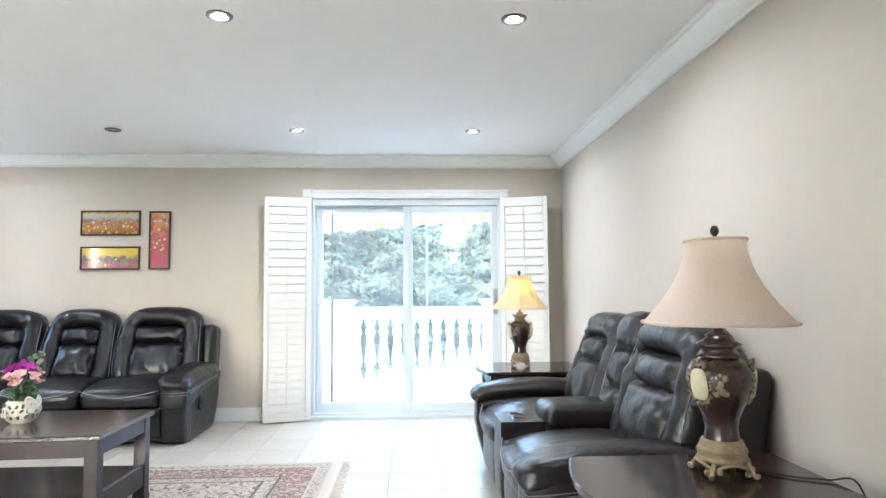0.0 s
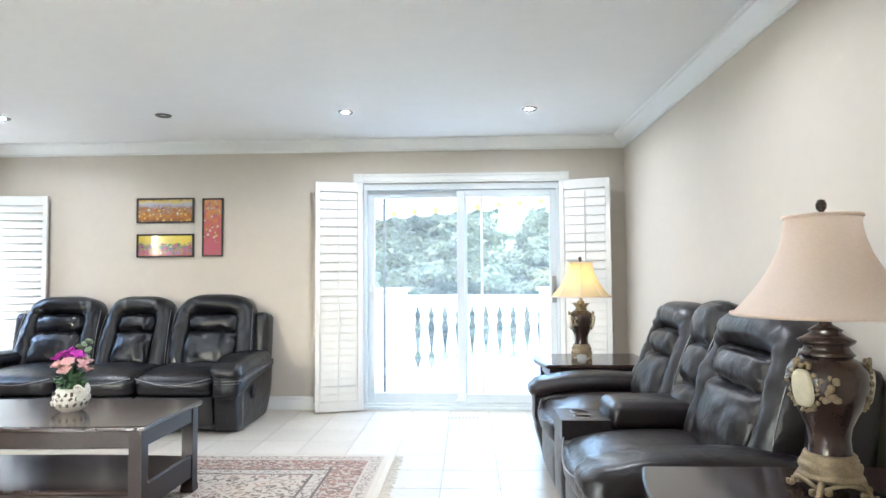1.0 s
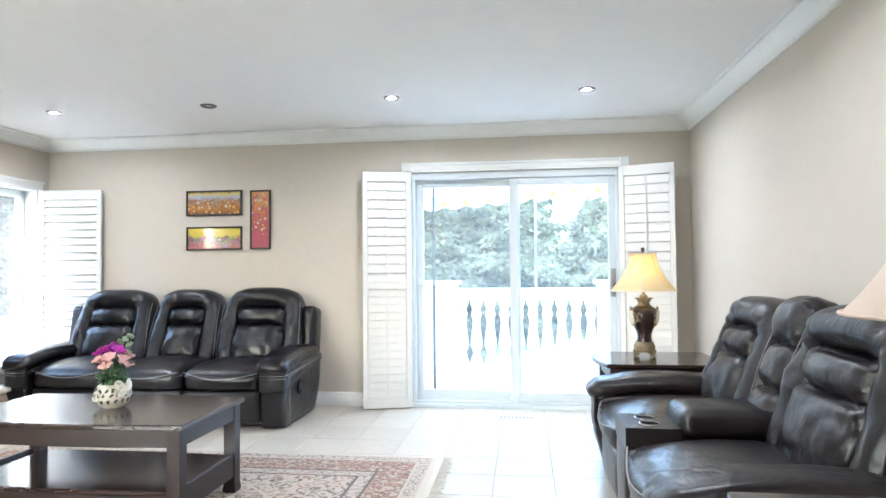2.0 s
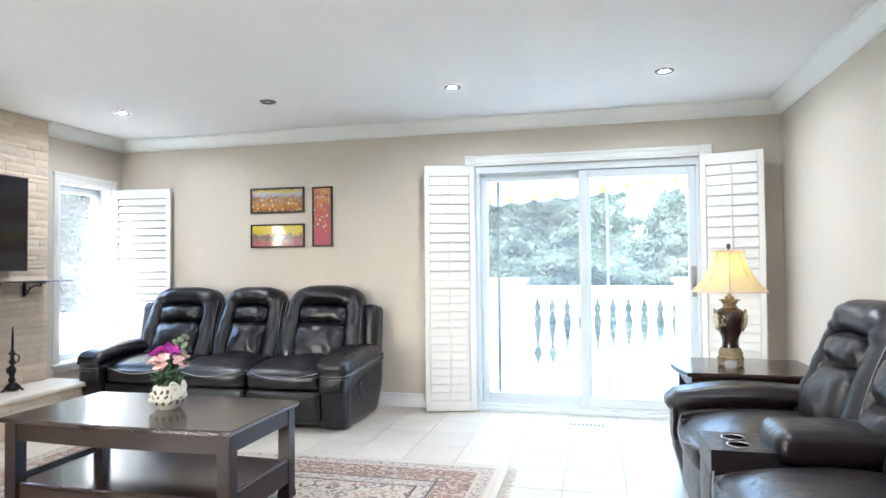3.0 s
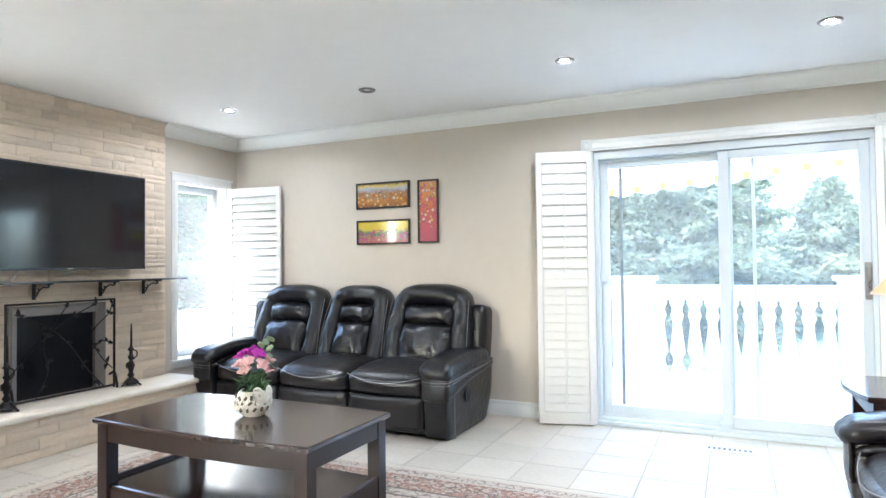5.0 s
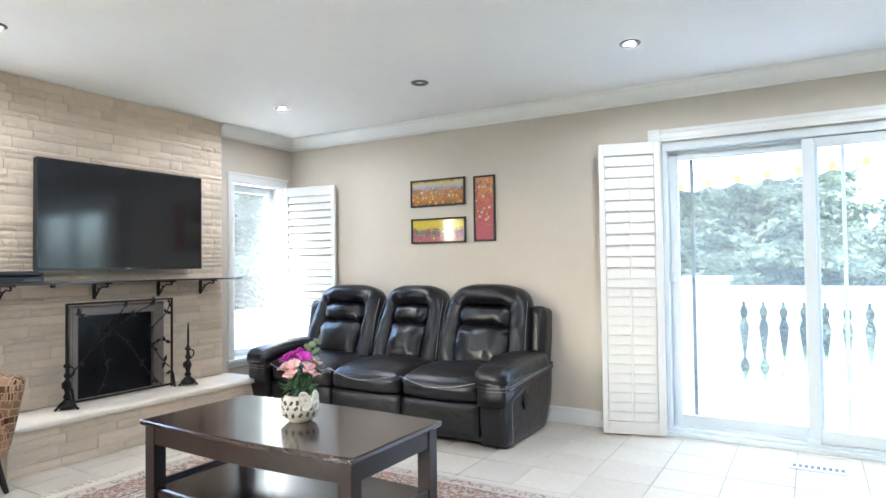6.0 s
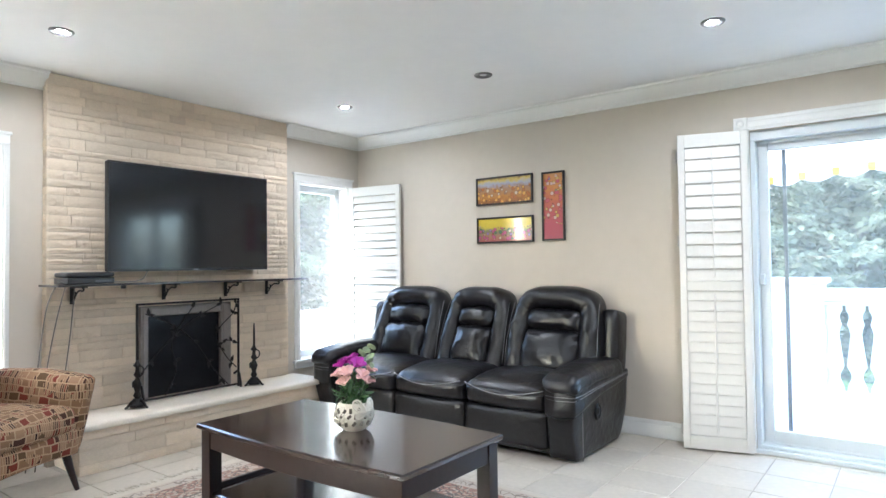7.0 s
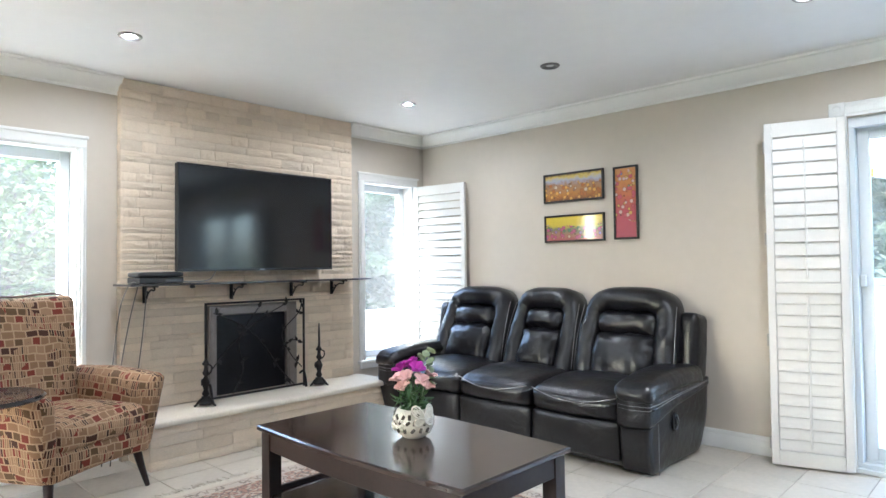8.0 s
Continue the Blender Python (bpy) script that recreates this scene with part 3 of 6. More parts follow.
part("frame_sill", boxes((DX0, DX1, YF - 0.012, FY1, 0.0015, 0.030), (DX0, DX1, FY0, FY1, 0.030, 0.052), (DX0, DX1, FY0 + 0.050, FY0 + 0.056, 0.052, 0.068), bevel=0.003), M_VINYL, door)
part("frame_jamb", boxes((DX0, DX0 + 0.028, FY0, FY1, 0.052, DZ - 0.062), bevel=0.003), M_VINYL, door)
part("frame_jamb", boxes((DX1 - 0.028, DX1, FY0, FY1, 0.052, DZ - 0.062), bevel=0.003), M_VINYL, door)


def sash(name, x0, x1, y, z0, z1, left, right):
    s = part(name, boxes((x0, x0 + left, y, y + 0.036, z0, z1), (x1 - right, x1, y, y + 0.036, z0, z1), (x0 + left, x1 - right, y, y + 0.036, z1 - 0.062, z1), (x0 + left, x1 - right, y, y + 0.036, z0, z0 + 0.078), bevel=0.004), M_VINYL, door)
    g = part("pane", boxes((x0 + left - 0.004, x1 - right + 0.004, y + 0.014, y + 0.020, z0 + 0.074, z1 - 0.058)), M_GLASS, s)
    g.visible_shadow = False
    return s


outer = sash("fixed_panel", DX0 + 0.028, 0.075, 6.030, 0.058, DZ - 0.064, 0.060, 0.075)
inner = sash("sliding_panel", -0.015, DX1 - 0.028, 5.972, 0.054, DZ - 0.066, 0.070, 0.058)
part("latch", boxes((DX1 - 0.062, DX1 - 0.040, 5.945, 5.972, 0.98, 1.16), (DX1 - 0.070, DX1 - 0.030, 5.962, 5.972, 0.95, 1.19), bevel=0.004), M_NICKEL, inner, "slim metal pull handle")
part("lock", boxes((DX0 + 0.03, DX0 + 0.06, 5.985, 6.03, 1.06, 1.13), bevel=0.004), M_VINYL, outer)
part("roller_guard", boxes((-0.03, 0.05, 5.945, 5.972, 0.052, 0.085), bevel=0.004), M_VINYL, inner)
part("screen_edge", boxes((-0.705, -0.682, 6.076, 6.088, 0.06, DZ - 0.064)), M_STEEL, door, "dark edge of the sliding insect screen")
part("screen_edge", boxes((0.20, 0.222, 6.076, 6.088, 0.06, DZ - 0.064)), M_VINYL, door)

# ---- west windows ----
def window(name, y0, y1, label):
    w = thing(name, 0, 0, 0, label=label, category="window", kind="structure")
    cw = 0.066
    xi = XL - 0.0006
    for nm, b in (("side_casing", (y0 - cw, y0, WZ0 - 0.0, WZ1)), ("side_casing", (y1, y1 + cw * 0.7, WZ0, WZ1)), ("head_casing", (y0 - cw, y1 + cw * 0.7, WZ1, WZ1 + 0.068))):
        ya, yb, za, zb = b
        bm = boxes((xi, xi + 0.018, ya, yb, za, zb), bevel=0.004)
        if nm == "head_casing":
            box(bm, xi, xi + 0.03, ya - 0.012, yb + 0.008, zb - 0.014, zb + 0.006, 0.004)
        else:
            box(bm, xi + 0.018, xi + 0.026, ya + 0.014, yb - 0.014, za + 0.002, zb - 0.002, 0.003)
        part(nm, bm, M_TRIM, w)
    part("window_sill", boxes((XL - 0.08, XL + 0.035, y0 - cw - 0.015, y1 + cw * 0.7, WZ0 - 0.028, WZ0 + 0.0), (xi, xi + 0.018, y0 - cw, y1 + cw * 0.7, WZ0 - 0.075, WZ0 - 0.028), bevel=0.005), M_TRIM, w)
    for nm, b in (("jamb_liner", (y0, y0 + 0.012, WZ0, WZ1)), ("jamb_liner", (y1 - 0.012, y1, WZ0, WZ1)), ("jamb_liner", (y0 + 0.012, y1 - 0.012, WZ1 - 0.012, WZ1))):
        part(nm, boxes((XL - T + 0.005, XL - 0.001, b[0], b[1], b[2], b[3])), M_TRIM, w)
    x0, x1 = XL - 0.175, XL - 0.12
    f = part("window_frame", boxes((x0, x1, y0 + 0.012, y0 + 0.07, WZ0 + 0.002, WZ1 - 0.012), (x0, x1, y1 - 0.07, y1 - 0.012, WZ0 + 0.002, WZ1 - 0.012),
                                   (x0, x1, y0 + 0.07, y1 - 0.07, WZ0 + 0.002, WZ0 + 0.06), (x0, x1, y0 + 0.07, y1 - 0.07, WZ1 - 0.075, WZ1 - 0.012), bevel=0.004), M_VINYL, w)
    g = part("pane", boxes((x0 + 0.02, x0 + 0.026, y0 + 0.066, y1 - 0.066, WZ0 + 0.056, WZ1 - 0.071)), M_GLASS_FAINT, f)
    g.visible_shadow = False
    return w


window("window_1", W1Y0, W1Y1, "tall white-framed window with moulded casing beside the corner")
window("window_2", W2Y0, W2Y1, "tall white-framed window with moulded casing behind the armchair")


# no such window is known; added unseen to brighten the room
window("fill_window_west", W3Y0, W3Y1, "unseen wide window added behind the camera for fill daylight")


# made-up window in the unseen back wall; its sky light lifts the ceiling
sw = thing("fill_window_south", 0, 0, 0, label="unseen tall window added in the back wall for fill daylight", category="window", kind="structure")
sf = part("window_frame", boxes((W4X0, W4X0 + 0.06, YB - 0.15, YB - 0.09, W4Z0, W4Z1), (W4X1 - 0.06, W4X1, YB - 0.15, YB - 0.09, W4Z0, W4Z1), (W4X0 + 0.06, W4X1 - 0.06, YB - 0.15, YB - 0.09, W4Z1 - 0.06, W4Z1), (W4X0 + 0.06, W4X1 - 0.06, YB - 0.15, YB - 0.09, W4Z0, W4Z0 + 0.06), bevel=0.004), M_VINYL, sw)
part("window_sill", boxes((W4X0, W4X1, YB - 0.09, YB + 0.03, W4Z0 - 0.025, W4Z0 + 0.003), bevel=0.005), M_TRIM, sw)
part("pane", boxes((W4X0 + 0.056, W4X1 - 0.056, YB - 0.13, YB - 0.124, W4Z0 + 0.056, W4Z1 - 0.056)), M_GLASS_FAINT, sf).visible_shadow = False


# ---- shutters ----
def shutter(x, y, turn, width, height, z0, upper, lower, label, tilt_up, tilt_low, fold=True, rod=True):
    """A hinged panel with two banks of slats. Local x runs from the hinge to the free edge, front is -y."""
    s = thing("plantation_shutter", x, y, z0, turn, label, "shutter", "plantation shutters")
    st, th = 0.042, 0.028
    part("stile", boxes((0, st, 0, th, 0, height), bevel=0.003), M_SHUT, s)
    part("stile", boxes((width - st, width, 0, th, 0, height), bevel=0.003), M_SHUT, s)
    zm = height * 0.515
    part("rail", boxes((st, width - st, 0.001, th - 0.001, 0, 0.085), bevel=0.002), M_SHUT, s)
    part("rail", boxes((st, width - st, 0.001, th - 0.001, height - 0.085, height), bevel=0.002), M_SHUT, s)
    part("rail", boxes((st, width - st, 0.001, th - 0.001, zm - 0.03, zm + 0.03), bevel=0.002), M_SHUT, s)
    for za, zb, count, tilt in ((0.085, zm - 0.03, lower, tilt_low), (zm + 0.03, height - 0.085, upper, tilt_up)):
        pitch = (zb - za) / count
        bm = bmesh.new()
        pillow(bm, width - 2 * st - 0.004, 0.0085, pitch * 0.965, 0.004, n=3)
        first = part("slat", bm, M_SHUT, s)
        me = first.data
        for i in range(count):
            o = first if i == 0 else new("slat", me)
            o.parent = s
            o.matrix_local = pose(width / 2, th / 2 + 0.001, za + pitch * (i + 0.5), tilt)
        if rod:
            part("tilt_bar", boxes((width / 2 - 0.006, width / 2 + 0.006, -0.016, -0.006, za + 0.03, zb - 0.02), bevel=0.002), M_SHUT, s)
    if fold:
        back = part("folded_leaf", boxes((0.004, width - 0.002, th + 0.006, th + 0.026, 0.002, height - 0.002), bevel=0.003), M_SHUT, s)
        for z in (0.12, height * 0.36, height * 0.66, height - 0.14):
            bm = boxes((width, width + 0.004, 0.004, th + 0.022, z - 0.035, z + 0.035))
            lathe(bm, [(0.005, -0.036), (0.005, 0.036)], 8, Matrix.Translation((width + 0.005, th + 0.003, z)))
            part("hinge", bm, M_NICKEL, s)
    return s


# left leaf pair swings back against the wall, right pair likewise
shutter(-0.862, 5.862, 180 + 15.5, 0.415, 2.028, 0.012, 11, 14, "white louvred plantation shutter folded open beside the patio door", -10, -5).scale = (1, -1, 1)
shutter(0.893, 5.852, -19.0, 0.440, 2.028, 0.012, 11, 14, "white louvred plantation shutter folded open beside the patio door", -10, -5)
shutter(XL + 0.03, 5.785, 6.5, 0.575, 1.545, 0.41, 9, 10, "white louvred plantation shutter swung open from the corner window", -17, -15, fold=False, rod=False)

# ---- floor register ----
reg = thing("floor_register", 0.03, 5.60, 0.0, label="white pierced metal floor register set in the tiles", category="vent")
part("plate", boxes((-0.15, 0.15, -0.055, 0.055, 0.001, 0.006), bevel=0.002), M_TRIM, reg)
for i in range(9):
    part("slot", boxes((-0.12 + i * 0.03 - 0.009, -0.12 + i * 0.03 + 0.009, -0.03, 0.03, 0.006, 0.0068)), M_STEEL, reg)


# ---- ceiling lights ----
M_LED = glow("warm_white_lens", (1.0, 0.965, 0.92), POT)
M_RING = mat("satin_nickel_trim", (0.17, 0.165, 0.16), 0.4, 0.7, vary=0.05)
M_LED_OFF = mat("frosted_lens", (0.6, 0.6, 0.58), 0.4)
lamp_spots = [(-3.51, 4.94, 1), (-2.237, 4.94, 0), (-0.83, 4.94, 1), (0.555, 4.94, 1), (-3.51, 2.935, 1), (-0.80, 2.87, 1), (0.545, 2.86, 1)]
for x, y, on in lamp_spots:
    d = thing("ceiling_light", x, y, ZC, label="round brushed-nickel recessed downlight, " + ("lit" if on else "switched off"), category="ceiling light", group="recessed downlights")
    bm = bmesh.new()
    lathe(bm, [(0.060, -0.0005), (0.060, -0.004), (0.053, -0.010), (0.042, -0.010), (0.034, -0.004), (0.0235, -0.0006)], 32)
    part("trim_ring", bm, M_RING, d, smooth=True, sharp=40)
    bm = bmesh.new()
    lathe(bm, [(0.023, -0.0008), (0.023, -0.0014), (0.015, -0.0022), (0.0, -0.0026)], 24)
    part("lens", bm, M_LED if on else M_LED_OFF, d, smooth=True)

# ---- chimney breast ----
CX, CY0, CY1 = -4.285, 3.16, 5.012
FPY0, FPY1, FPZ0, FPZ1 = 3.775, 4.36, 0.315, 0.885
chim = thing("fireplace", 0, 0, 0, label="split-face cream travertine chimney breast with an open firebox", category="fireplace")
bx = CX - 0.018
part("core", boxes((XL, bx, CY0 + 0.015, FPY0, 0.0, ZC), (XL, bx, FPY1, CY1 - 0.015, 0.0, ZC), (XL, bx, FPY0, FPY1, FPZ1, ZC), (XL, bx, FPY0, FPY1, 0, FPZ0)), M_MORTAR, chim)
part("firebox", boxes((XL - 0.45, XL - 0.43, FPY0 - 0.02, FPY1 + 0.02, FPZ0 - 0.02, FPZ1 + 0.02), (XL - 0.43, bx - 0.001, FPY0 - 0.02, FPY0 - 0.001, FPZ0 - 0.02, FPZ1 + 0.02), (XL - 0.43, bx - 0.001, FPY1 + 0.001, FPY1 + 0.02, FPZ0 - 0.02, FPZ1 + 0.02),
                      (XL - 0.43, bx - 0.001, FPY0, FPY1, FPZ1 + 0.001, FPZ1 + 0.02), (XL - 0.43, bx - 0.001, FPY0, FPY1, FPZ0 - 0.02, FPZ0 - 0.001)), M_SOOT, chim, "sooty black firebox")
# grey trim round the opening
for nm, b in (("trim_side", (FPY0 - 0.045, FPY0 + 0.01, 0.318, FPZ1 + 0.065)), ("trim_side", (FPY1 - 0.01, FPY1 + 0.075, 0.318, FPZ1 + 0.065)), ("trim_top", (FPY0 + 0.011, FPY1 - 0.011, FPZ1 - 0.005, FPZ1 + 0.065))):
    ya, yb, za, zb = b
    part(nm, boxes((CX - 0.03, CX + 0.028, ya, yb, za, zb), (CX + 0.028, CX + 0.036, ya + 0.012, yb - 0.012, za + 0.004, zb - 0.012), bevel=0.004), M_SURROUND, chim, "dull grey metal surround")
part("fire_glass", boxes((CX - 0.012, CX - 0.006, FPY0 + 0.011, FPY1 - 0.011, FPZ0 + 0.004, FPZ1 - 0.006)), M_FIREGLASS, chim, "black reflective firebox glass")

# hearth
hearth = thing("hearth", 0, 0, 0, label="raised stone hearth with a bullnosed limestone slab", category="hearth")
HX, HY0, HY1, HZ = -3.945, 3.21, 5.055, 0.305
part("core", boxes((XL + 0.002, HX - 0.02, HY0 + 0.02, HY1 - 0.02, 0.0, HZ - 0.047)), M_MORTAR, hearth)
part("slab", pillow(bmesh.new(), 0.475, HY1 - HY0 + 0.09, 0.047, 0.02, n=8, m=Matrix.Translation((XL + 0.002 + 0.2375, (HY0 + HY1) / 2, HZ - 0.0235)), wrinkle=0.0012), M_SLAB, hearth, smooth=True)

# ---- mantel shelf ----
mantel = thing("mantel_shelf", 0, 0, 0, label="thin dark glass mantel shelf on black iron scroll brackets", category="shelf")
MZ = 1.108
part("shelf_board", boxes((CX + 0.012, -3.985, 3.11, 4.975, MZ, MZ + 0.014), bevel=0.004, seg=2), M_SHELF, mantel)
for y in (3.30, 3.90, 4.395, 4.775):
    bm = boxes((CX + 0.012, CX + 0.02, y - 0.012, y + 0.012, MZ - 0.115, MZ - 0.002))
    box(bm, CX + 0.02, CX + 0.215, y - 0.009, y + 0.009, MZ - 0.010, MZ - 0.002)
    tube(bm, smooth_path([(CX + 0.02, y, MZ - 0.105), (CX + 0.045, y, MZ - 0.085), (CX + 0.075, y, MZ - 0.05), (CX + 0.12, y, MZ - 0.028), (CX + 0.165, y, MZ - 0.030), (CX + 0.18, y, MZ - 0.018), (CX + 0.165, y, MZ - 0.012)], 5), 0.0055)
    sp = [(CX + 0.055 + (0.034 - 0.004 * k) * math.cos(k * 0.75 + 2.2), y, MZ - 0.045 + (0.034 - 0.004 * k) * math.sin(k * 0.75 + 2.2)) for k in range(8)]
    tube(bm, smooth_path(sp, 4), 0.005)
    part("bracket", bm, M_IRON, mantel, smooth=True, sharp=40)
part("sensor_eye", one_pillow(0.03, 0.03, 0.022, 0.009, n=4, m=Matrix.Translation((CX + 0.16, 3.55, MZ - 0.013))), M_BEZEL, mantel)

# ---- television ----
tv = thing("television", 0, 0, 0, label="large flat black television mounted on the chimney stone", category="television")
TX, TY0, TY1, TZ0, TZ1 = -4.157, 3.465, 4.697, 1.195, 1.915
part("back_shell", boxes((TX - 0.045, TX - 0.004, TY0, TY1, TZ0, TZ1), (TX - 0.08, TX - 0.045, TY0 + 0.2, TY1 - 0.2, TZ0 + 0.12, TZ1 - 0.12), bevel=0.006), M_BEZEL, tv)
part("wall_mount", boxes((CX + 0.002, TX - 0.08, 3.85, 4.31, 1.40, 1.70)), M_STEEL, tv)
part("screen", boxes((TX - 0.004, TX, TY0 + 0.009, TY1 - 0.009, TZ0 + 0.016, TZ1 - 0.009)), M_SCREEN, tv, "glossy dark screen")
part("bezel", boxes((TX - 0.004, TX + 0.003, TY0, TY0 + 0.009, TZ0, TZ1), (TX - 0.004, TX + 0.003, TY1 - 0.009, TY1, TZ0, TZ1), (TX - 0.004, TX + 0.003, TY0 + 0.009, TY1 - 0.009, TZ1 - 0.009, TZ1), (TX - 0.004, TX + 0.003, TY0 + 0.009, TY1 - 0.009, TZ0, TZ0 + 0.016)), M_BEZEL, tv)
part("maker_badge", boxes((TX + 0.003, TX + 0.0042, 4.06, 4.10, TZ0 + 0.004, TZ0 + 0.011)), M_NICKEL, tv, "small pale bar")

box_st = thing("set_top_box", -4.13, 3.315, MZ + 0.014, label="stack of black set-top boxes on the mantel shelf", category="set-top box")
part("lower_box", boxes((-0.10, 0.10, -0.135, 0.135, 0.002, 0.038), bevel=0.004), M_BEZEL, box_st)
part("display_strip", boxes((0.10, 0.1015, 0.02, 0.12, 0.012, 0.024)), M_STEEL, box_st)
part("upper_box", one_pillow(0.20, 0.275, 0.034, 0.014, n=6, m=Matrix.Translation((0, 0, 0.056))), M_BEZEL, box_st, smooth=True)

cab = thing("cables", 0, 0, 0, label="thin grey cables hanging from the mantel to the floor", category="cable")
for pts in ([(-4.10, 3.19, 1.13), (-4.08, 3.14, 1.12), (-4.16, 3.115, 0.98), (-4.22, 3.10, 0.7), (-4.26, 3.08, 0.35), (-4.28, 3.05, 0.006)],
            [(-4.22, 3.24, 1.10), (-4.24, 3.20, 0.9), (-4.25, 3.15, 0.6), (-4.25, 3.12, 0.35), (-4.25, 3.09, 0.006)],
            [(-4.23, 3.30, 1.10), (-4.245, 3.28, 0.8), (-4.245, 3.245, 0.5), (-4.24, 3.24, 0.312)],
            [(-4.15, 3.45, 1.135), (-4.10, 3.55, 1.128), (-4.11, 3.66, 1.14), (-4.18, 3.74, 1.20)]):
    part("cable", tube(bmesh.new(), smooth_path(pts, 6), 0.0035, 6), M_CABLE, cab, smooth=True)


# ---- fire screen ----
fs = thing("fire_screen", 0, 0, HZ + 0.001, label="black wrought-iron fire screen with vine and leaf ornament", category="fire screen")
SX, SY0, SY1, SH = -4.19, 3.665, 4.46, 0.672
for row in ((SY0, SY0 + 0.014, 0, SH), (SY1 - 0.014, SY1, 0, SH), (SY0 + 0.014, SY1 - 0.014, SH - 0.014, SH), (SY0 + 0.014, SY1 - 0.014, 0.012, 0.026)):
    part("frame_bar", boxes((SX - 0.007, SX + 0.007, *row), bevel=0.002), M_IRON, fs)
for y in (SY0 + 0.02, SY1 - 0.03):
    bm = bmesh.new()
    tube(bm, smooth_path([(SX - 0.02, y, 0.10), (SX + 0.03, y, 0.12), (SX + 0.055, y, 0.06), (SX + 0.065, y, 0.005)], 5), 0.009)
    part("foot", bm, M_IRON, fs, smooth=True)
rng = random.Random(5)


def leaf(bm, p, ang, size):
    """A pointed leaf blade in the plane of the screen, cupped a little."""
    c, s = math.cos(ang), math.sin(ang)
    prof = [(0, 0), (0.3, 0.26), (0.6, 0.2), (1, 0), (0.6, -0.2), (0.3, -0.26)]
    front = [bm.verts.new((p[0] + 0.004 + 0.006 * (1 - abs(b) * 4), p[1] + size * (a * c - b * s), p[2] + size * (a * s + b * c))) for a, b in prof]
    back = [bm.verts.new(v.co + Vector((-0.003, 0, 0))) for v in front]
    bm.faces.new(front)
    bm.faces.new(back[::-1])
    for i in range(6):
        j = (i + 1) % 6
        bm.faces.new((front[i], back[i], back[j], front[j]))


vines = [[(SY1 - 0.10, 0.03), (SY1 - 0.22, 0.16), (SY1 - 0.36, 0.36), (SY1 - 0.52, 0.50), (SY0 + 0.06, 0.60)], [(SY0 + 0.03, 0.20), (SY0 + 0.2, 0.38), (SY0 + 0.42, 0.54), (SY1 - 0.16, 0.64)],
         [(SY1 - 0.03, 0.15), (SY1 - 0.13, 0.26), (SY1 - 0.20, 0.42), (SY1 - 0.06, 0.56), (SY1 - 0.03, 0.64)], [(SY0 + 0.2, 0.03), (SY0 + 0.28, 0.2), (SY0 + 0.25, 0.4), (SY0 + 0.4, 0.62)], [(SY1 - 0.03, 0.34), (SY1 - 0.12, 0.36), (SY1 - 0.2, 0.30)]]
for v in vines:
    path = smooth_path([(SX + 0.006, y, z) for y, z in v], 6)
    stem = part("vine", tube(bmesh.new(), path, 0.0042, 6), M_IRON, fs, smooth=True)
    for k in range(3, len(path), 5):
        for sgn in (-1, 1):
            bm = bmesh.new()
            leaf(bm, path[k], rng.uniform(0, 6.28), rng.uniform(0.035, 0.055))
            part("leaf", bm, M_IRON, stem)


# ---- candle holders ----
def candle_holder(x, y):
    c = thing("candle_holder", x, y, HZ + 0.001, label="black cast-iron candlestick with a thin dark taper on the hearth", category="candlestick", group="pair of candlesticks")
    bm = bmesh.new()
    for k in range(3):
        a = k * 2.094 + 0.4
        tube(bm, smooth_path([(0.0, 0.0, 0.055), (0.035 * math.cos(a), 0.035 * math.sin(a), 0.045), (0.065 * math.cos(a), 0.065 * math.sin(a), 0.012), (0.078 * math.cos(a), 0.078 * math.sin(a), 0.008)], 4), 0.009, taper=0.8)
    lathe(bm, [(0.05, 0.012), (0.045, 0.03), (0.025, 0.045), (0.03, 0.06), (0.0, 0.062)], 14, ripple=0.12, count=5)
    part("base", bm, M_IRON, c, smooth=True)
    bm = bmesh.new()
    prof = [(0.012, 0.058), (0.024, 0.08), (0.014, 0.105), (0.020, 0.13), (0.028, 0.155), (0.019, 0.178), (0.010, 0.195), (0.022, 0.215), (0.013, 0.235), (0.011, 0.262), (0.024, 0.275), (0.018, 0.285), (0.009, 0.300), (0.009, 0.31)]
    lathe(bm, prof, 14, ripple=0.18, count=3)
    tube(bm, smooth_path([(0.015, 0, 0.20), (0.04, 0.015, 0.225), (0.035, 0.02, 0.26), (0.008, 0.005, 0.275)], 5), 0.005)
    tube(bm, smooth_path([(-0.012, 0, 0.18), (-0.036, -0.012, 0.165), (-0.03, -0.015, 0.13)], 5), 0.005)
    part("stem", bm, M_IRON, c, smooth=True)
    bm = bmesh.new()
    lathe(bm, [(0.0085, 0.31), (0.008, 0.40), (0.0045, 0.474), (0.0, 0.476)], 10)
    part("candle", bm, M_IRON, c, "dark taper candle", smooth=True)
    return c


candle_holder(-4.10, 3.63)
candle_holder(-4.12, 4.545)

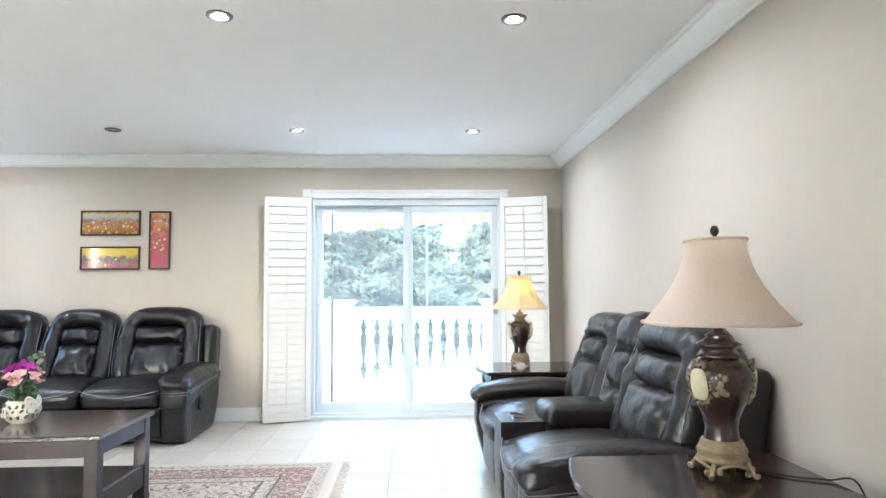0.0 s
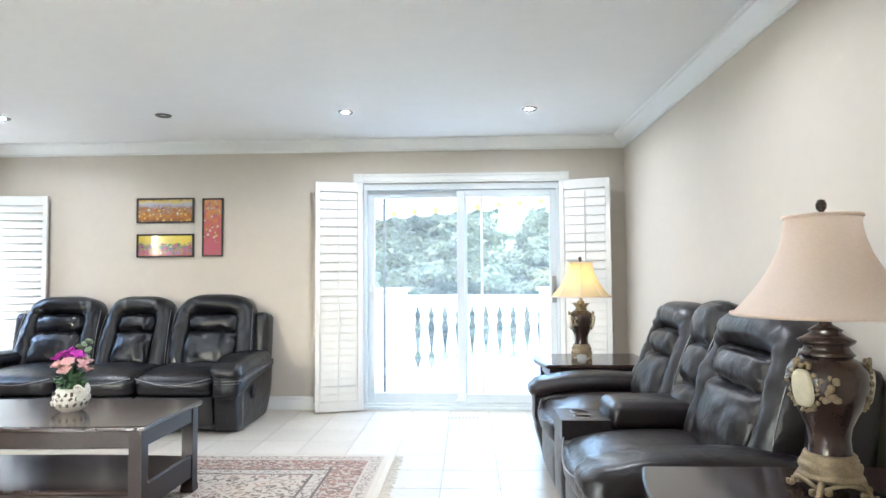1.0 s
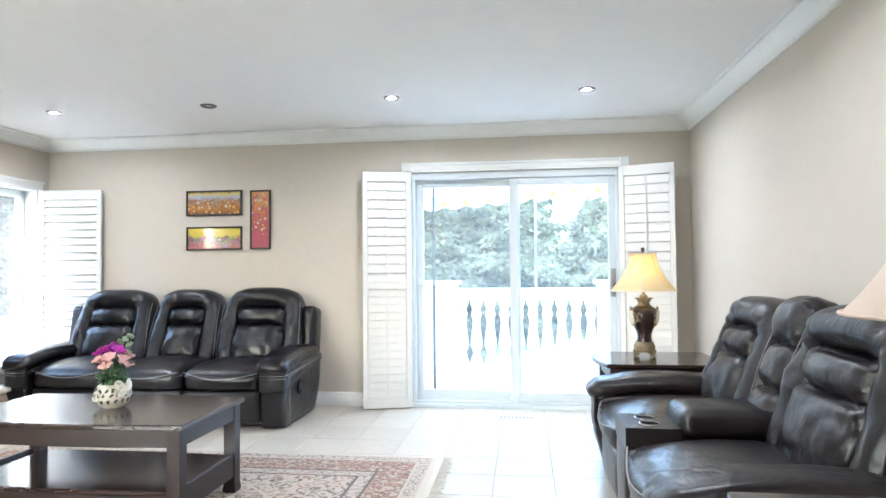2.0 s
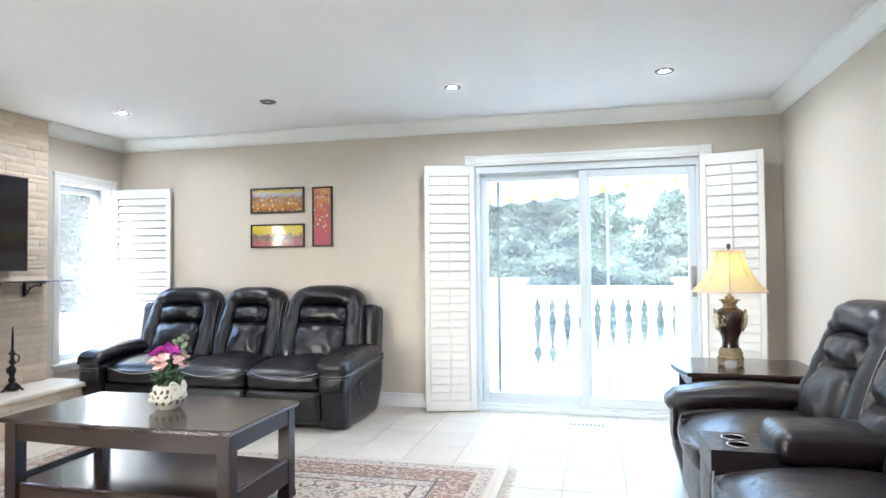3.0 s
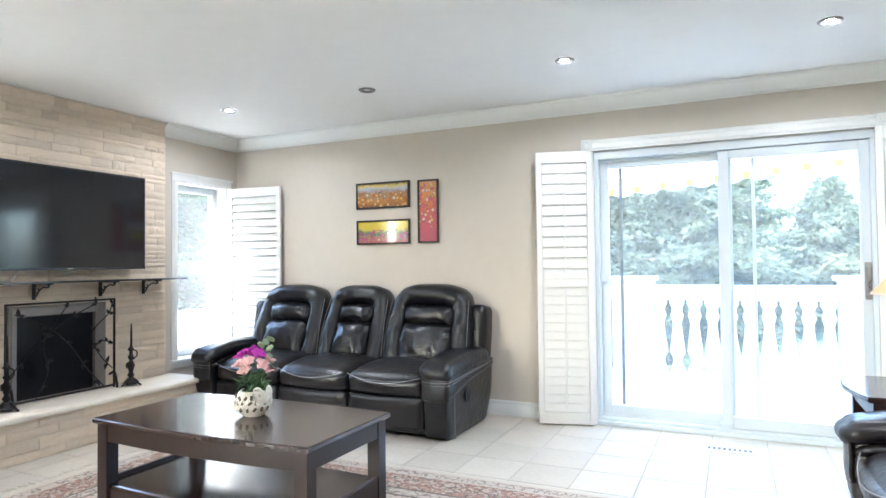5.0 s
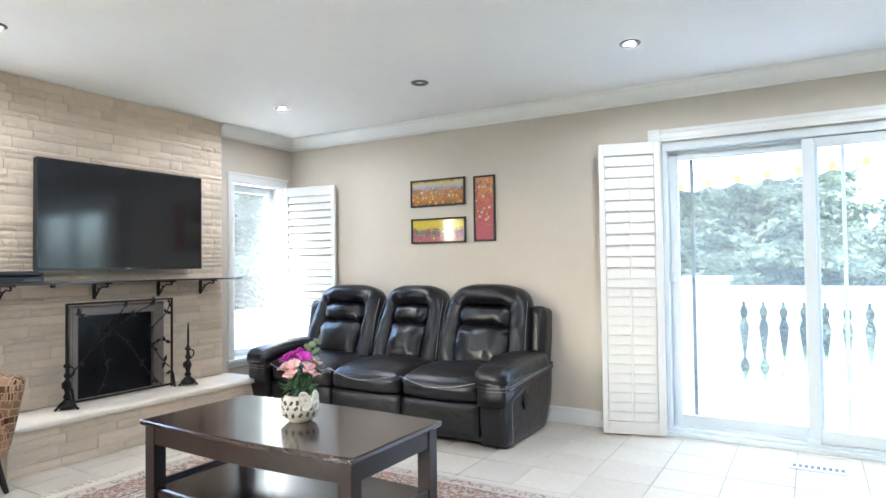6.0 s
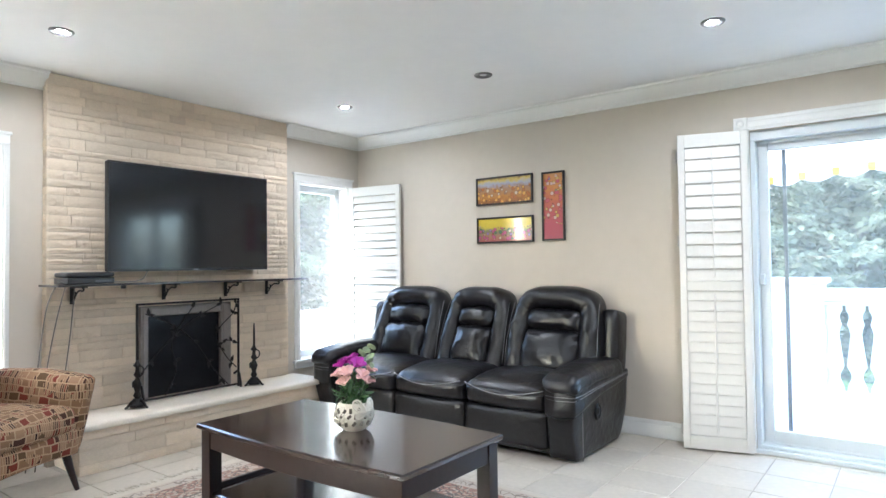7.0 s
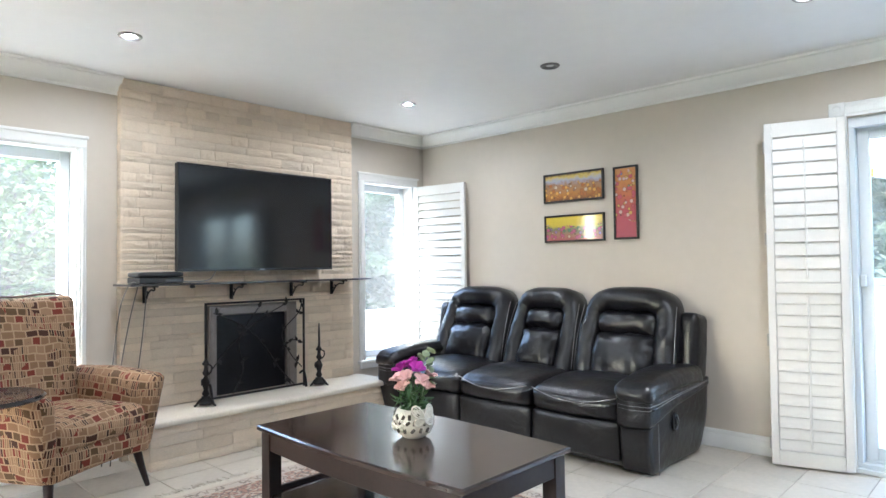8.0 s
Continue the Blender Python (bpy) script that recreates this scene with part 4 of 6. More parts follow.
# ---- pictures ----
HOT = ([(0, (0.16, 0.07, 0.04)), (0.25, (0.45, 0.20, 0.05)), (0.6, (0.36, 0.22, 0.14)), (0.72, (0.42, 0.44, 0.55)), (0.86, (0.62, 0.48, 0.14)), (1.0, (0.22, 0.13, 0.09))],
       [(0, (0.60, 0.26, 0.05)), (0.35, (0.70, 0.38, 0.09)), (0.55, (0.42, 0.16, 0.05)), (0.7, (0.62, 0.52, 0.38)), (0.85, (0.30, 0.18, 0.12))], 0.0, 0.62)
YEL = ([(0, (0.42, 0.10, 0.12)), (0.25, (0.40, 0.20, 0.14)), (0.45, (0.20, 0.22, 0.14)), (0.62, (0.62, 0.48, 0.07)), (1.0, (0.72, 0.58, 0.08))],
       [(0, (0.12, 0.22, 0.14)), (0.25, (0.45, 0.12, 0.22)), (0.45, (0.30, 0.20, 0.38)), (0.6, (0.60, 0.46, 0.32)), (0.8, (0.50, 0.10, 0.10))], 0.12, 0.6)
RED = ([(0, (0.42, 0.10, 0.14)), (0.35, (0.46, 0.10, 0.12)), (0.6, (0.50, 0.15, 0.09)), (0.8, (0.58, 0.24, 0.08)), (1.0, (0.55, 0.26, 0.10))],
       [(0, (0.14, 0.24, 0.40)), (0.22, (0.58, 0.36, 0.12)), (0.42, (0.50, 0.12, 0.14)), (0.62, (0.60, 0.42, 0.36)), (0.8, (0.22, 0.28, 0.18))], 0.25, 0.92)
for nm, x0, x1, z0, z1, paint, lab in (("a", -2.965, -2.43, 1.702, 1.932, HOT, "wide framed print in orange, yellow and brown"), ("b", -2.962, -2.428, 1.387, 1.600, YEL, "wide framed print in yellow, red and green"), ("c", -2.35, -2.157, 1.39, 1.925, RED, "tall framed print in red, orange and blue")):
    pc = thing("framed_picture", (x0 + x1) / 2, YF, (z0 + z1) / 2, label=lab + " on the wall", category="picture", group="framed pictures")
    hx, hz, fw = (x1 - x0) / 2, (z1 - z0) / 2, 0.014
    part("picture_frame", boxes((-hx, -hx + fw, -0.022, -0.001, -hz, hz), (hx - fw, hx, -0.022, -0.001, -hz, hz), (-hx + fw, hx - fw, -0.022, -0.001, hz - fw, hz), (-hx + fw, hx - fw, -0.022, -0.001, -hz, -hz + fw), bevel=0.002), M_FRAME, pc)
    part("print", boxes((-hx + fw, hx - fw, -0.012, -0.003, -hz + fw, hz - fw)), art_mat("print_" + nm, paint[0], paint[1], hz, paint[2], paint[3], 3.0 + len(lab) * 0.37), pc, "colourful print under glass")


# ---- reclining sofas ----
def back_arch(w, leg, top, inner_top, m, seed, slouched):
    """The stuffed arch of a seat back: between an outer and an inner outline, both open at the foot, fuller over the head, gathered at the shoulders."""
    bm = bmesh.new()
    ns, nt_ = 64, 14

    def outline(half, spring, crest, power, s):
        # straight legs up to the spring line, then a squared-off arch
        legs = 0.30
        if s < legs:
            return Vector((-half, 0, -0.02 + (spring + 0.02) * s / legs))
        if s > 1 - legs:
            return Vector((half, 0, -0.02 + (spring + 0.02) * (1 - s) / legs))
        f = math.pi * (s - legs) / (1 - 2 * legs)
        c, q = math.cos(f), math.sin(f)
        return Vector((-half * math.copysign(abs(c) ** (2 / power), c), 0, spring + (crest - spring) * abs(q) ** (2 / power)))
    rows = []
    for i in range(ns + 1):
        s = i / ns
        o = outline(w / 2 - 0.002, 0.38, top, 3.3, s)
        n_ = outline(w / 2 - leg, 0.36, inner_top, 4.5, s)
        head = math.exp(-((s - 0.5) / 0.17) ** 2)
        shoulder = math.exp(-((abs(s - 0.5) - 0.16) / 0.05) ** 2)
        o.x *= 1.0 - 0.07 * max(0, o.z - 0.25) / 0.4 + 0.02 * math.sin(math.pi * min(1, max(0, o.z / 0.5)))
        deep = 0.128 + 0.030 * head - 0.012 * shoulder
        ring = []
        for j in range(nt_ + 1):
            t = j / nt_
            p = o.lerp(n_, t)
            lift = (1 - abs(2 * t - 1) ** 2.6) ** 0.55
            gather = 0.010 * shoulder * math.sin(s * 260 + seed) * (0.4 + 0.6 * t)
            fold = 0.012 * noise.noise(Vector((s * 13 + seed, t * 2.5, seed))) + 0.015 * (0.3 - abs(noise.noise(Vector((s * 24 + seed, t * 1.6, 3.1))))) * (0.5 + head)
            if slouched and s < 0.5:
                fold += 0.016 * math.exp(-((s - 0.27) / 0.03) ** 2) * math.sin(t * 7) - 0.014 * math.exp(-((s - 0.31) / 0.012) ** 2)
            y = 0.055 - (deep + fold + gather) * lift
            ring.append(bm.verts.new(m @ Vector((p.x, y + 0.028 * head * max(0, 1 - 2 * t), p.z))))
        for j in range(nt_ - 1, 0, -1):
            t = j / nt_
            p = o.lerp(n_, t)
            ring.append(bm.verts.new(m @ Vector((p.x, 0.075 + 0.055 * head * (1 - t), p.z - 0.006 * head))))
        rows.append(ring)
    k = len(rows[0])
    for a, b in zip(rows, rows[1:]):
        for j in range(k):
            bm.faces.new((a[j], a[(j + 1) % k], b[(j + 1) % k], b[j]))
    bm.faces.new(rows[0][::-1])
    bm.faces.new(rows[-1])
    bmesh.ops.recalc_face_normals(bm, faces=bm.faces)
    return bm


def sofa(name, x, y, turn, units, leather, label, arm=0.20, bk=0.545, seat_d=0.62):
    """units: widths along the sofa with their kind. Local x runs along it, the front is at y 0 and the back towards +y."""
    s = thing(name, x, y, 0, turn, label, "sofa")
    inner = sum(w for w, _ in units)
    half = inner / 2 + arm
    last = len(units) - 1
    part("base", boxes((-inner / 2 - 0.05, inner / 2 + 0.05, 0.05, bk + 0.27, 0.03, 0.27), bevel=0.01), leather, s)
    u0 = -inner / 2
    for n, (w, kind) in enumerate(units):
        cx = u0 + w / 2
        sd = 3.1 * n + x
        grow = 0.11 * ((n == last) - (n == 0))
        backm = Matrix.Translation((cx + grow / 2, bk, 0.43)) @ pose(0, 0, 0, -(18.5 if n == last else 22.0))
        full, w_seat = w + abs(grow), w
        if kind == "seat":
            def seat_warp(p, u):
                # the front edge rolls over and the crest drops in the middle
                q = Vector(p)
                if u[1] < 0:
                    q.z -= 0.035 * u[1] ** 2 * max(0, u[2] + 0.3)
                q.y += 0.02 * (1 - u[0] ** 2) * min(0, u[1])
                return q
            c = part("seat_cushion", one_pillow(w - 0.008, seat_d, 0.185, 0.055, (0, 0.025, 0.032), 16, Matrix.Translation((cx, 0.015 + seat_d / 2, 0.372)), seat_warp, 0.005, sd), leather, s, smooth=True)
            pts = [(cx - w / 2 + 0.02 + (w - 0.04) * k / 14, 0.010 - 0.044 * math.sin(math.pi * k / 14), 0.425 - 0.045 * math.sin(math.pi * k / 14)) for k in range(15)]
            part("seam", tube(bmesh.new(), pts, 0.0036, 6), M_STITCH, c, "grey contrast stitching", smooth=True)
            part("footrest_panel", one_pillow(w - 0.008, 0.10, 0.235, 0.03, (0, 0.014, 0), 10, Matrix.Translation((cx, 0.065, 0.172)), None, 0.003, sd), leather, s, smooth=True)
        elif kind == "console":
            part("console_box", one_pillow(w - 0.01, 0.70, 0.36, 0.03, (0, 0.01, 0), 8, Matrix.Translation((cx, 0.36, 0.25)), None, 0.002, sd), leather, s, smooth=True)
            bm = bmesh.new()
            xa, xb, ya, yb, zt = cx - w / 2 + 0.012, cx + w / 2 - 0.012, 0.008, 0.242, 0.497
            loops = [[(xa, ya), (xb, ya), (xb, yb), (xa, yb)]]
            for k in (-1, 1):
                loops.append([(cx + k * 0.055 + 0.041 * math.cos(2 * math.pi * i / 28), 0.125 + 0.041 * math.sin(2 * math.pi * i / 28)) for i in range(28)])
            edges = []
            for lp in loops:
                vs = [bm.verts.new((px, py, zt)) for px, py in lp]
                edges += [bm.edges.new((vs[i], vs[(i + 1) % len(vs)])) for i in range(len(vs))]
            bmesh.ops.triangle_fill(bm, edges=edges, use_beauty=True)
            ring = [v for v in bm.verts][:4]
            low = [bm.verts.new((v.co.x, v.co.y, 0.40)) for v in ring]
            for i in range(4):
                bm.faces.new((ring[i], low[i], low[(i + 1) % 4], ring[(i + 1) % 4]))
            bmesh.ops.recalc_face_normals(bm, faces=bm.faces)
            cp = part("cup_panel", bm, leather, s, "smooth leather cup-holder panel")
            for k in (-1, 1):
                m2 = Matrix.Translation((cx + k * 0.055, 0.125, 0))
                bm = bmesh.new()
                lathe(bm, [(0.041, zt - 0.002), (0.046, zt + 0.001), (0.046, zt + 0.004), (0.042, zt + 0.005), (0.040, zt)], 28, m2)
                part("cup_ring", bm, M_NICKEL, cp, "metal cup-holder rim", smooth=True, sharp=40)
                bm = bmesh.new()
                lathe(bm, [(0.041, zt), (0.039, zt - 0.06), (0.0, zt - 0.061)], 28, m2)
                part("cup_well", bm, M_DARK, cp, "black cup well")
            part("console_lid", one_pillow(w - 0.005, 0.44, 0.115, 0.038, (0, 0.012, 0.018), 12, Matrix.Translation((cx, 0.465, 0.515)), None, 0.002, sd), leather, s, smooth=True)
        # back: shell, a padded arch that runs up one side, over the head and down the other, and stacked inserts
        w = full
        wob = (sd * 0.37) % 1.0
        b = part("backrest", one_pillow(w - 0.05, 0.11, 0.64, 0.05, (0, 0.01, 0), 10, backm @ Matrix.Translation((0, 0.085, 0.275)), lambda p, u: (p[0] * (1 - 0.10 * max(0, u[2]) ** 2), p[1], p[2] - 0.05 * abs(u[0]) ** 3 * max(0, u[2]))), leather, s, smooth=True)
        if kind == "seat":
            part("back_arch", back_arch(w, 0.185 if abs(grow) else 0.172, 0.665, 0.462, backm, sd, n == last), leather, b, smooth=True)
            iw = w - 0.318
            part("upper_insert", one_pillow(iw, 0.150, 0.170, 0.06, (0, 0.042, 0.006), 18, backm @ Matrix.Translation((0, 0.006, 0.382)), None, 0.017, sd + 5), leather, b, smooth=True)
            part("lower_insert", one_pillow(iw + 0.01, 0.165, 0.325, 0.06, (0, 0.042, 0.006), 18, backm @ Matrix.Translation((0, 0.004, 0.150)), None, 0.017, sd + 9), leather, b, smooth=True)
            for k in (-1, 1):
                pts = [backm @ Vector((k * (w / 2 - 0.012 - 0.022 * t * t), -0.022 - 0.03 * math.sin(math.pi * t * 0.8), 0.03 + 0.48 * t)) for t in (i / 12 for i in range(13))]
                part("seam", tube(bmesh.new(), pts, 0.0022, 5), M_STITCH, b, "grey contrast stitching", smooth=True)
        else:
            for nm, hh, zc, dd in (("head_roll", 0.235, 0.545, 0.20), ("upper_insert", 0.235, 0.330, 0.165), ("lower_insert", 0.255, 0.105, 0.16)):
                part(nm, one_pillow(w - 0.012, dd, hh, 0.07, (0, 0.030, 0.006), 18, backm @ Matrix.Translation((0, 0.020, zc)), lambda p, u: (p[0], p[1], p[2] - 0.02 * abs(u[0]) ** 3 * max(0, u[2])), 0.011, sd + zc * 9), leather, b, smooth=True)
        u0 += w_seat
    for k in (-1, 1):
        xo = k * (half - arm / 2)

        def flank(p, u, k=k):
            # the outside panel draws in towards the floor at the back
            q = Vector(p)
            if u[1] > 0:
                q.y -= 0.10 * u[1] * max(0, -u[2]) ** 1.5
            else:
                q.y -= 0.055 * u[1] * max(0, -u[2])
            q.x += k * 0.012 * u[2]
            return q
        a = part("arm", one_pillow(arm - 0.01, bk + 0.30, 0.455, 0.022, (0.008, 0.010, 0), 12, Matrix.Translation((xo, bk / 2 + 0.14, 0.238)), flank, 0.003, k), leather, s, smooth=True)

        def droop(p, u, k=k):
            q = Vector(p)
            q.z += 0.012 * (1 - (u[1] * 0.8 - 0.15) ** 2 * 1.7)
            q.z -= 0.022 * max(0, -u[1]) ** 2
            q.x += k * 0.02 * max(0, -u[2])
            return q
        part("arm_pad", one_pillow(arm + 0.035, 0.77, 0.108, 0.050, (0.008, 0.018, 0.016), 16, Matrix.Translation((xo, 0.342, 0.500)), droop, 0.006, k * 2 + x), leather, a, smooth=True)
        part("arm_roll", one_pillow(arm + 0.02, 0.76, 0.06, 0.028, (0.008, 0.012, 0), 10, Matrix.Translation((xo, 0.375, 0.437)), droop, 0.003, k), leather, a, smooth=True)
        xs = xo + k * (arm / 2 - 0.001)

        def facing(t, v, k=k):
            # t runs across the front and back along the outside; v from the lower hem up
            path = [(xo - k * 0.095, -0.012), (xo - k * 0.02, -0.020), (xs - k * 0.012, -0.010), (xs + k * 0.010, 0.06), (xs + k * 0.016, 0.30), (xs + k * 0.012, 0.62), (xs + k * 0.004, 0.80)]
            hem = [0.285, 0.275, 0.285, 0.315, 0.375, 0.405, 0.425]
            q = t * 6
            i = min(5, int(q))
            f = q - i
            x, y = (path[i][c] * (1 - f) + path[i + 1][c] * f for c in (0, 1))
            z0 = hem[i] * (1 - f) + hem[i + 1] * f
            puff = 0.010 * math.sin(math.pi * v) ** 0.6 + 0.003 * math.sin(9 * v)
            ox = k * (1 if i >= 2 else 0.2 + 0.2 * i)
            return (x + ox * puff, y - (0.8 if i < 2 else 0.2) * puff, z0 + (0.475 - z0) * v)
        fc = part("arm_facing", grid_sheet(36, 8, facing), leather, a, smooth=True)
        so = fc.modifiers.new("thickness", "SOLIDIFY")
        so.thickness, so.offset = 0.012, 0
        for v in (0.0, 0.55, 0.66):
            pts = [Vector(facing(i / 30, v)) + Vector((k * 0.006, -0.005, 0)) for i in range(31)]
            part("piping", tube(bmesh.new(), pts, 0.0045 if v == 0 else 0.0022, 6), leather if v == 0 else M_STITCH, fc, smooth=True)
        pts = [(xs + k * 0.010, 0.075, 0.02 + 0.29 * i / 8) for i in range(9)]
        part("seam", tube(bmesh.new(), pts, 0.0022, 5), M_STITCH, a, "grey contrast stitching", smooth=True)
        part("wing", one_pillow(0.12, 0.20, 0.48, 0.04, (0.01, 0.01, 0), 10, Matrix.Translation((xo + k * 0.03, bk + 0.225, 0.64)) @ pose(0, 0, 0, -9), None, 0.003), leather, a, smooth=True)
        bm = bmesh.new()
        tube(bm, [(xs + k * 0.012, 0.30 + 0.035 * math.cos(t * math.pi / 8), 0.275 + 0.048 * math.sin(t * math.pi / 8)) for t in range(16)], 0.007, 8, closed=True)
        pillow(bm, 0.02, 0.03, 0.05, 0.009, n=4, m=Matrix.Translation((xs + k * 0.008, 0.305, 0.28)))
        part("recline_lever", bm, M_BEZEL, a, "black plastic pull lever", smooth=True)
    return s


sofa("reclining_sofa", -2.815, 5.02, 0, [(0.632, "seat")] * 3, M_LEATHER, "black leather three-seat reclining sofa with padded backs against the wall")
sofa("reclining_loveseat", 0.52, 3.447, -90, [(0.615, "seat"), (0.31, "console"), (0.69, "seat")], M_LEATHER2, "black leather reclining loveseat, warm reflections tinted brown, with a cup-holder console", bk=0.61, seat_d=0.70)


# ---- tables ----
def bow_board(bm, x0, x1, y0, y1, z0, z1, bow_front=0.0, bow_back=0.0, lip=0.006, n=20):
    """A board with gently bowed long edges and eased arrises."""
    def ring(inset, z):
        pts = []
        for i in range(n + 1):
            t = i / n
            pts.append((x0 + inset + (x1 - x0 - 2 * inset) * t, y0 + inset - bow_front * math.sin(math.pi * t), z))
        for i in range(n + 1):
            t = 1 - i / n
            pts.append((x0 + inset + (x1 - x0 - 2 * inset) * t, y1 - inset + bow_back * math.sin(math.pi * t), z))
        return [bm.verts.new(p) for p in pts]
    rs = [ring(lip, z0), ring(0, z0 + lip), ring(0, z1 - lip), ring(lip, z1)]
    k = len(rs[0])
    for a, b in zip(rs, rs[1:]):
        for i in range(k):
            bm.faces.new((a[i], a[(i + 1) % k], b[(i + 1) % k], b[i]))
    bm.faces.new(rs[0][::-1])
    bm.faces.new(rs[-1])
    return bm


def leg_mesh(x, y, w, z0, z1):
    """A square post that flares at the foot."""
    bm = bmesh.new()
    lv = [(z0, 1.12), (z0 + 0.012, 1.15), (z0 + 0.05, 1.0), (z1, 1.0)]
    rings = []
    for z, k in lv:
        h = w / 2 * k
        rings.append([bm.verts.new((x + sx * h, y + sy * h, z)) for sx, sy in ((-1, -1), (1, -1), (1, 1), (-1, 1))])
    for a, b in zip(rings, rings[1:]):
        for i in range(4):
            bm.faces.new((a[i], a[(i + 1) % 4], b[(i + 1) % 4], b[i]))
    bm.faces.new(rings[0][::-1])
    bm.faces.new(rings[-1])
    return bm


ct = thing("coffee_table", -2.046, 3.493, 0.011, label="dark espresso wooden coffee table with a lower shelf on the rug", category="coffee table")
hx, hy, tz = 0.622, 0.317, 0.492
part("tabletop", bow_board(bmesh.new(), -hx, hx, -hy, hy, tz - 0.026, tz, 0.028, 0.028), M_WOODTOP, ct, "glossy tabletop")
for sx in (-1, 1):
    for sy in (-1, 1):
        part("leg", leg_mesh(sx * (hx - 0.05), sy * (hy - 0.045), 0.062, 0, tz - 0.026), M_WOOD, ct)
for sy, nm in ((-1, "apron"), (1, "apron")):
    bm = bmesh.new()
    bow_board(bm, -hx + 0.081, hx - 0.081, sy * (hy - 0.03) - 0.011, sy * (hy - 0.03) + 0.011, tz - 0.108, tz - 0.027, 0.026 if sy < 0 else -0.026, -0.026 if sy < 0 else 0.026, 0.002)
    part(nm, bm, M_WOOD, ct)
for sx in (-1, 1):
    part("apron", boxes((sx * (hx - 0.035) - 0.011, sx * (hx - 0.035) + 0.011, -hy + 0.077, hy - 0.077, tz - 0.108, tz - 0.027), bevel=0.002), M_WOOD, ct)
    part("side_rail", boxes((sx * (hx - 0.035) - 0.011, sx * (hx - 0.035) + 0.011, -hy + 0.077, hy - 0.077, 0.082, 0.205), bevel=0.004), M_WOOD, ct)
part("shelf", bow_board(bmesh.new(), -hx + 0.047, hx - 0.047, -hy + 0.03, hy - 0.03, 0.165, 0.187, 0.02, 0.02), M_WOODTOP, ct)
for sy in (-1, 1):
    bm = bmesh.new()
    bow_board(bm, -hx + 0.081, hx - 0.081, sy * (hy - 0.045) - 0.010, sy * (hy - 0.045) + 0.010, 0.075, 0.164, 0.02 if sy < 0 else -0.02, -0.02 if sy < 0 else 0.02, 0.002)
    part("shelf_rail", bm, M_WOOD, ct)


def end_table(x, y, flip):
    t = thing("end_table", x, y, 0, 0, "dark espresso wooden end table with a bowed front beside the loveseat", "end table", "end tables")
    hx, hy, tz = 0.365, 0.31, 0.60
    m = pose(0, 0, 0, 0, 0, -90)
    bm = bow_board(bmesh.new(), -hy, hy, -hx, hx, tz - 0.026, tz, 0.055, 0)
    bmesh.ops.transform(bm, matrix=m, verts=bm.verts)
    part("tabletop", bm, M_WOODTOP, t, "glossy tabletop")
    for sx in (-1, 1):
        for sy in (-1, 1):
            part("leg", leg_mesh(sx * (hx - 0.05), sy * (hy - 0.045), 0.055, 0.0, tz - 0.026), M_WOOD, t)
    for sy in (-1, 1):
        part("apron", boxes((-hx + 0.078, hx - 0.078, sy * (hy - 0.04) - 0.01, sy * (hy - 0.04) + 0.01, tz - 0.115, tz - 0.027), bevel=0.002), M_WOOD, t)
    for sx in (-1, 1):
        part("apron", boxes((sx * (hx - 0.04) - 0.01, sx * (hx - 0.04) + 0.01, -hy + 0.073, hy - 0.073, tz - 0.115, tz - 0.027), bevel=0.002), M_WOOD, t)
    part("shelf", boxes((-hx + 0.03, hx - 0.03, -hy + 0.03, hy - 0.03, 0.16, 0.182), bevel=0.004), M_WOOD, t)
    return t


# bowed fronts face the room: local -x after the turn
end_table(0.985, 1.965, 1)
end_table(0.965, 4.795, 1)


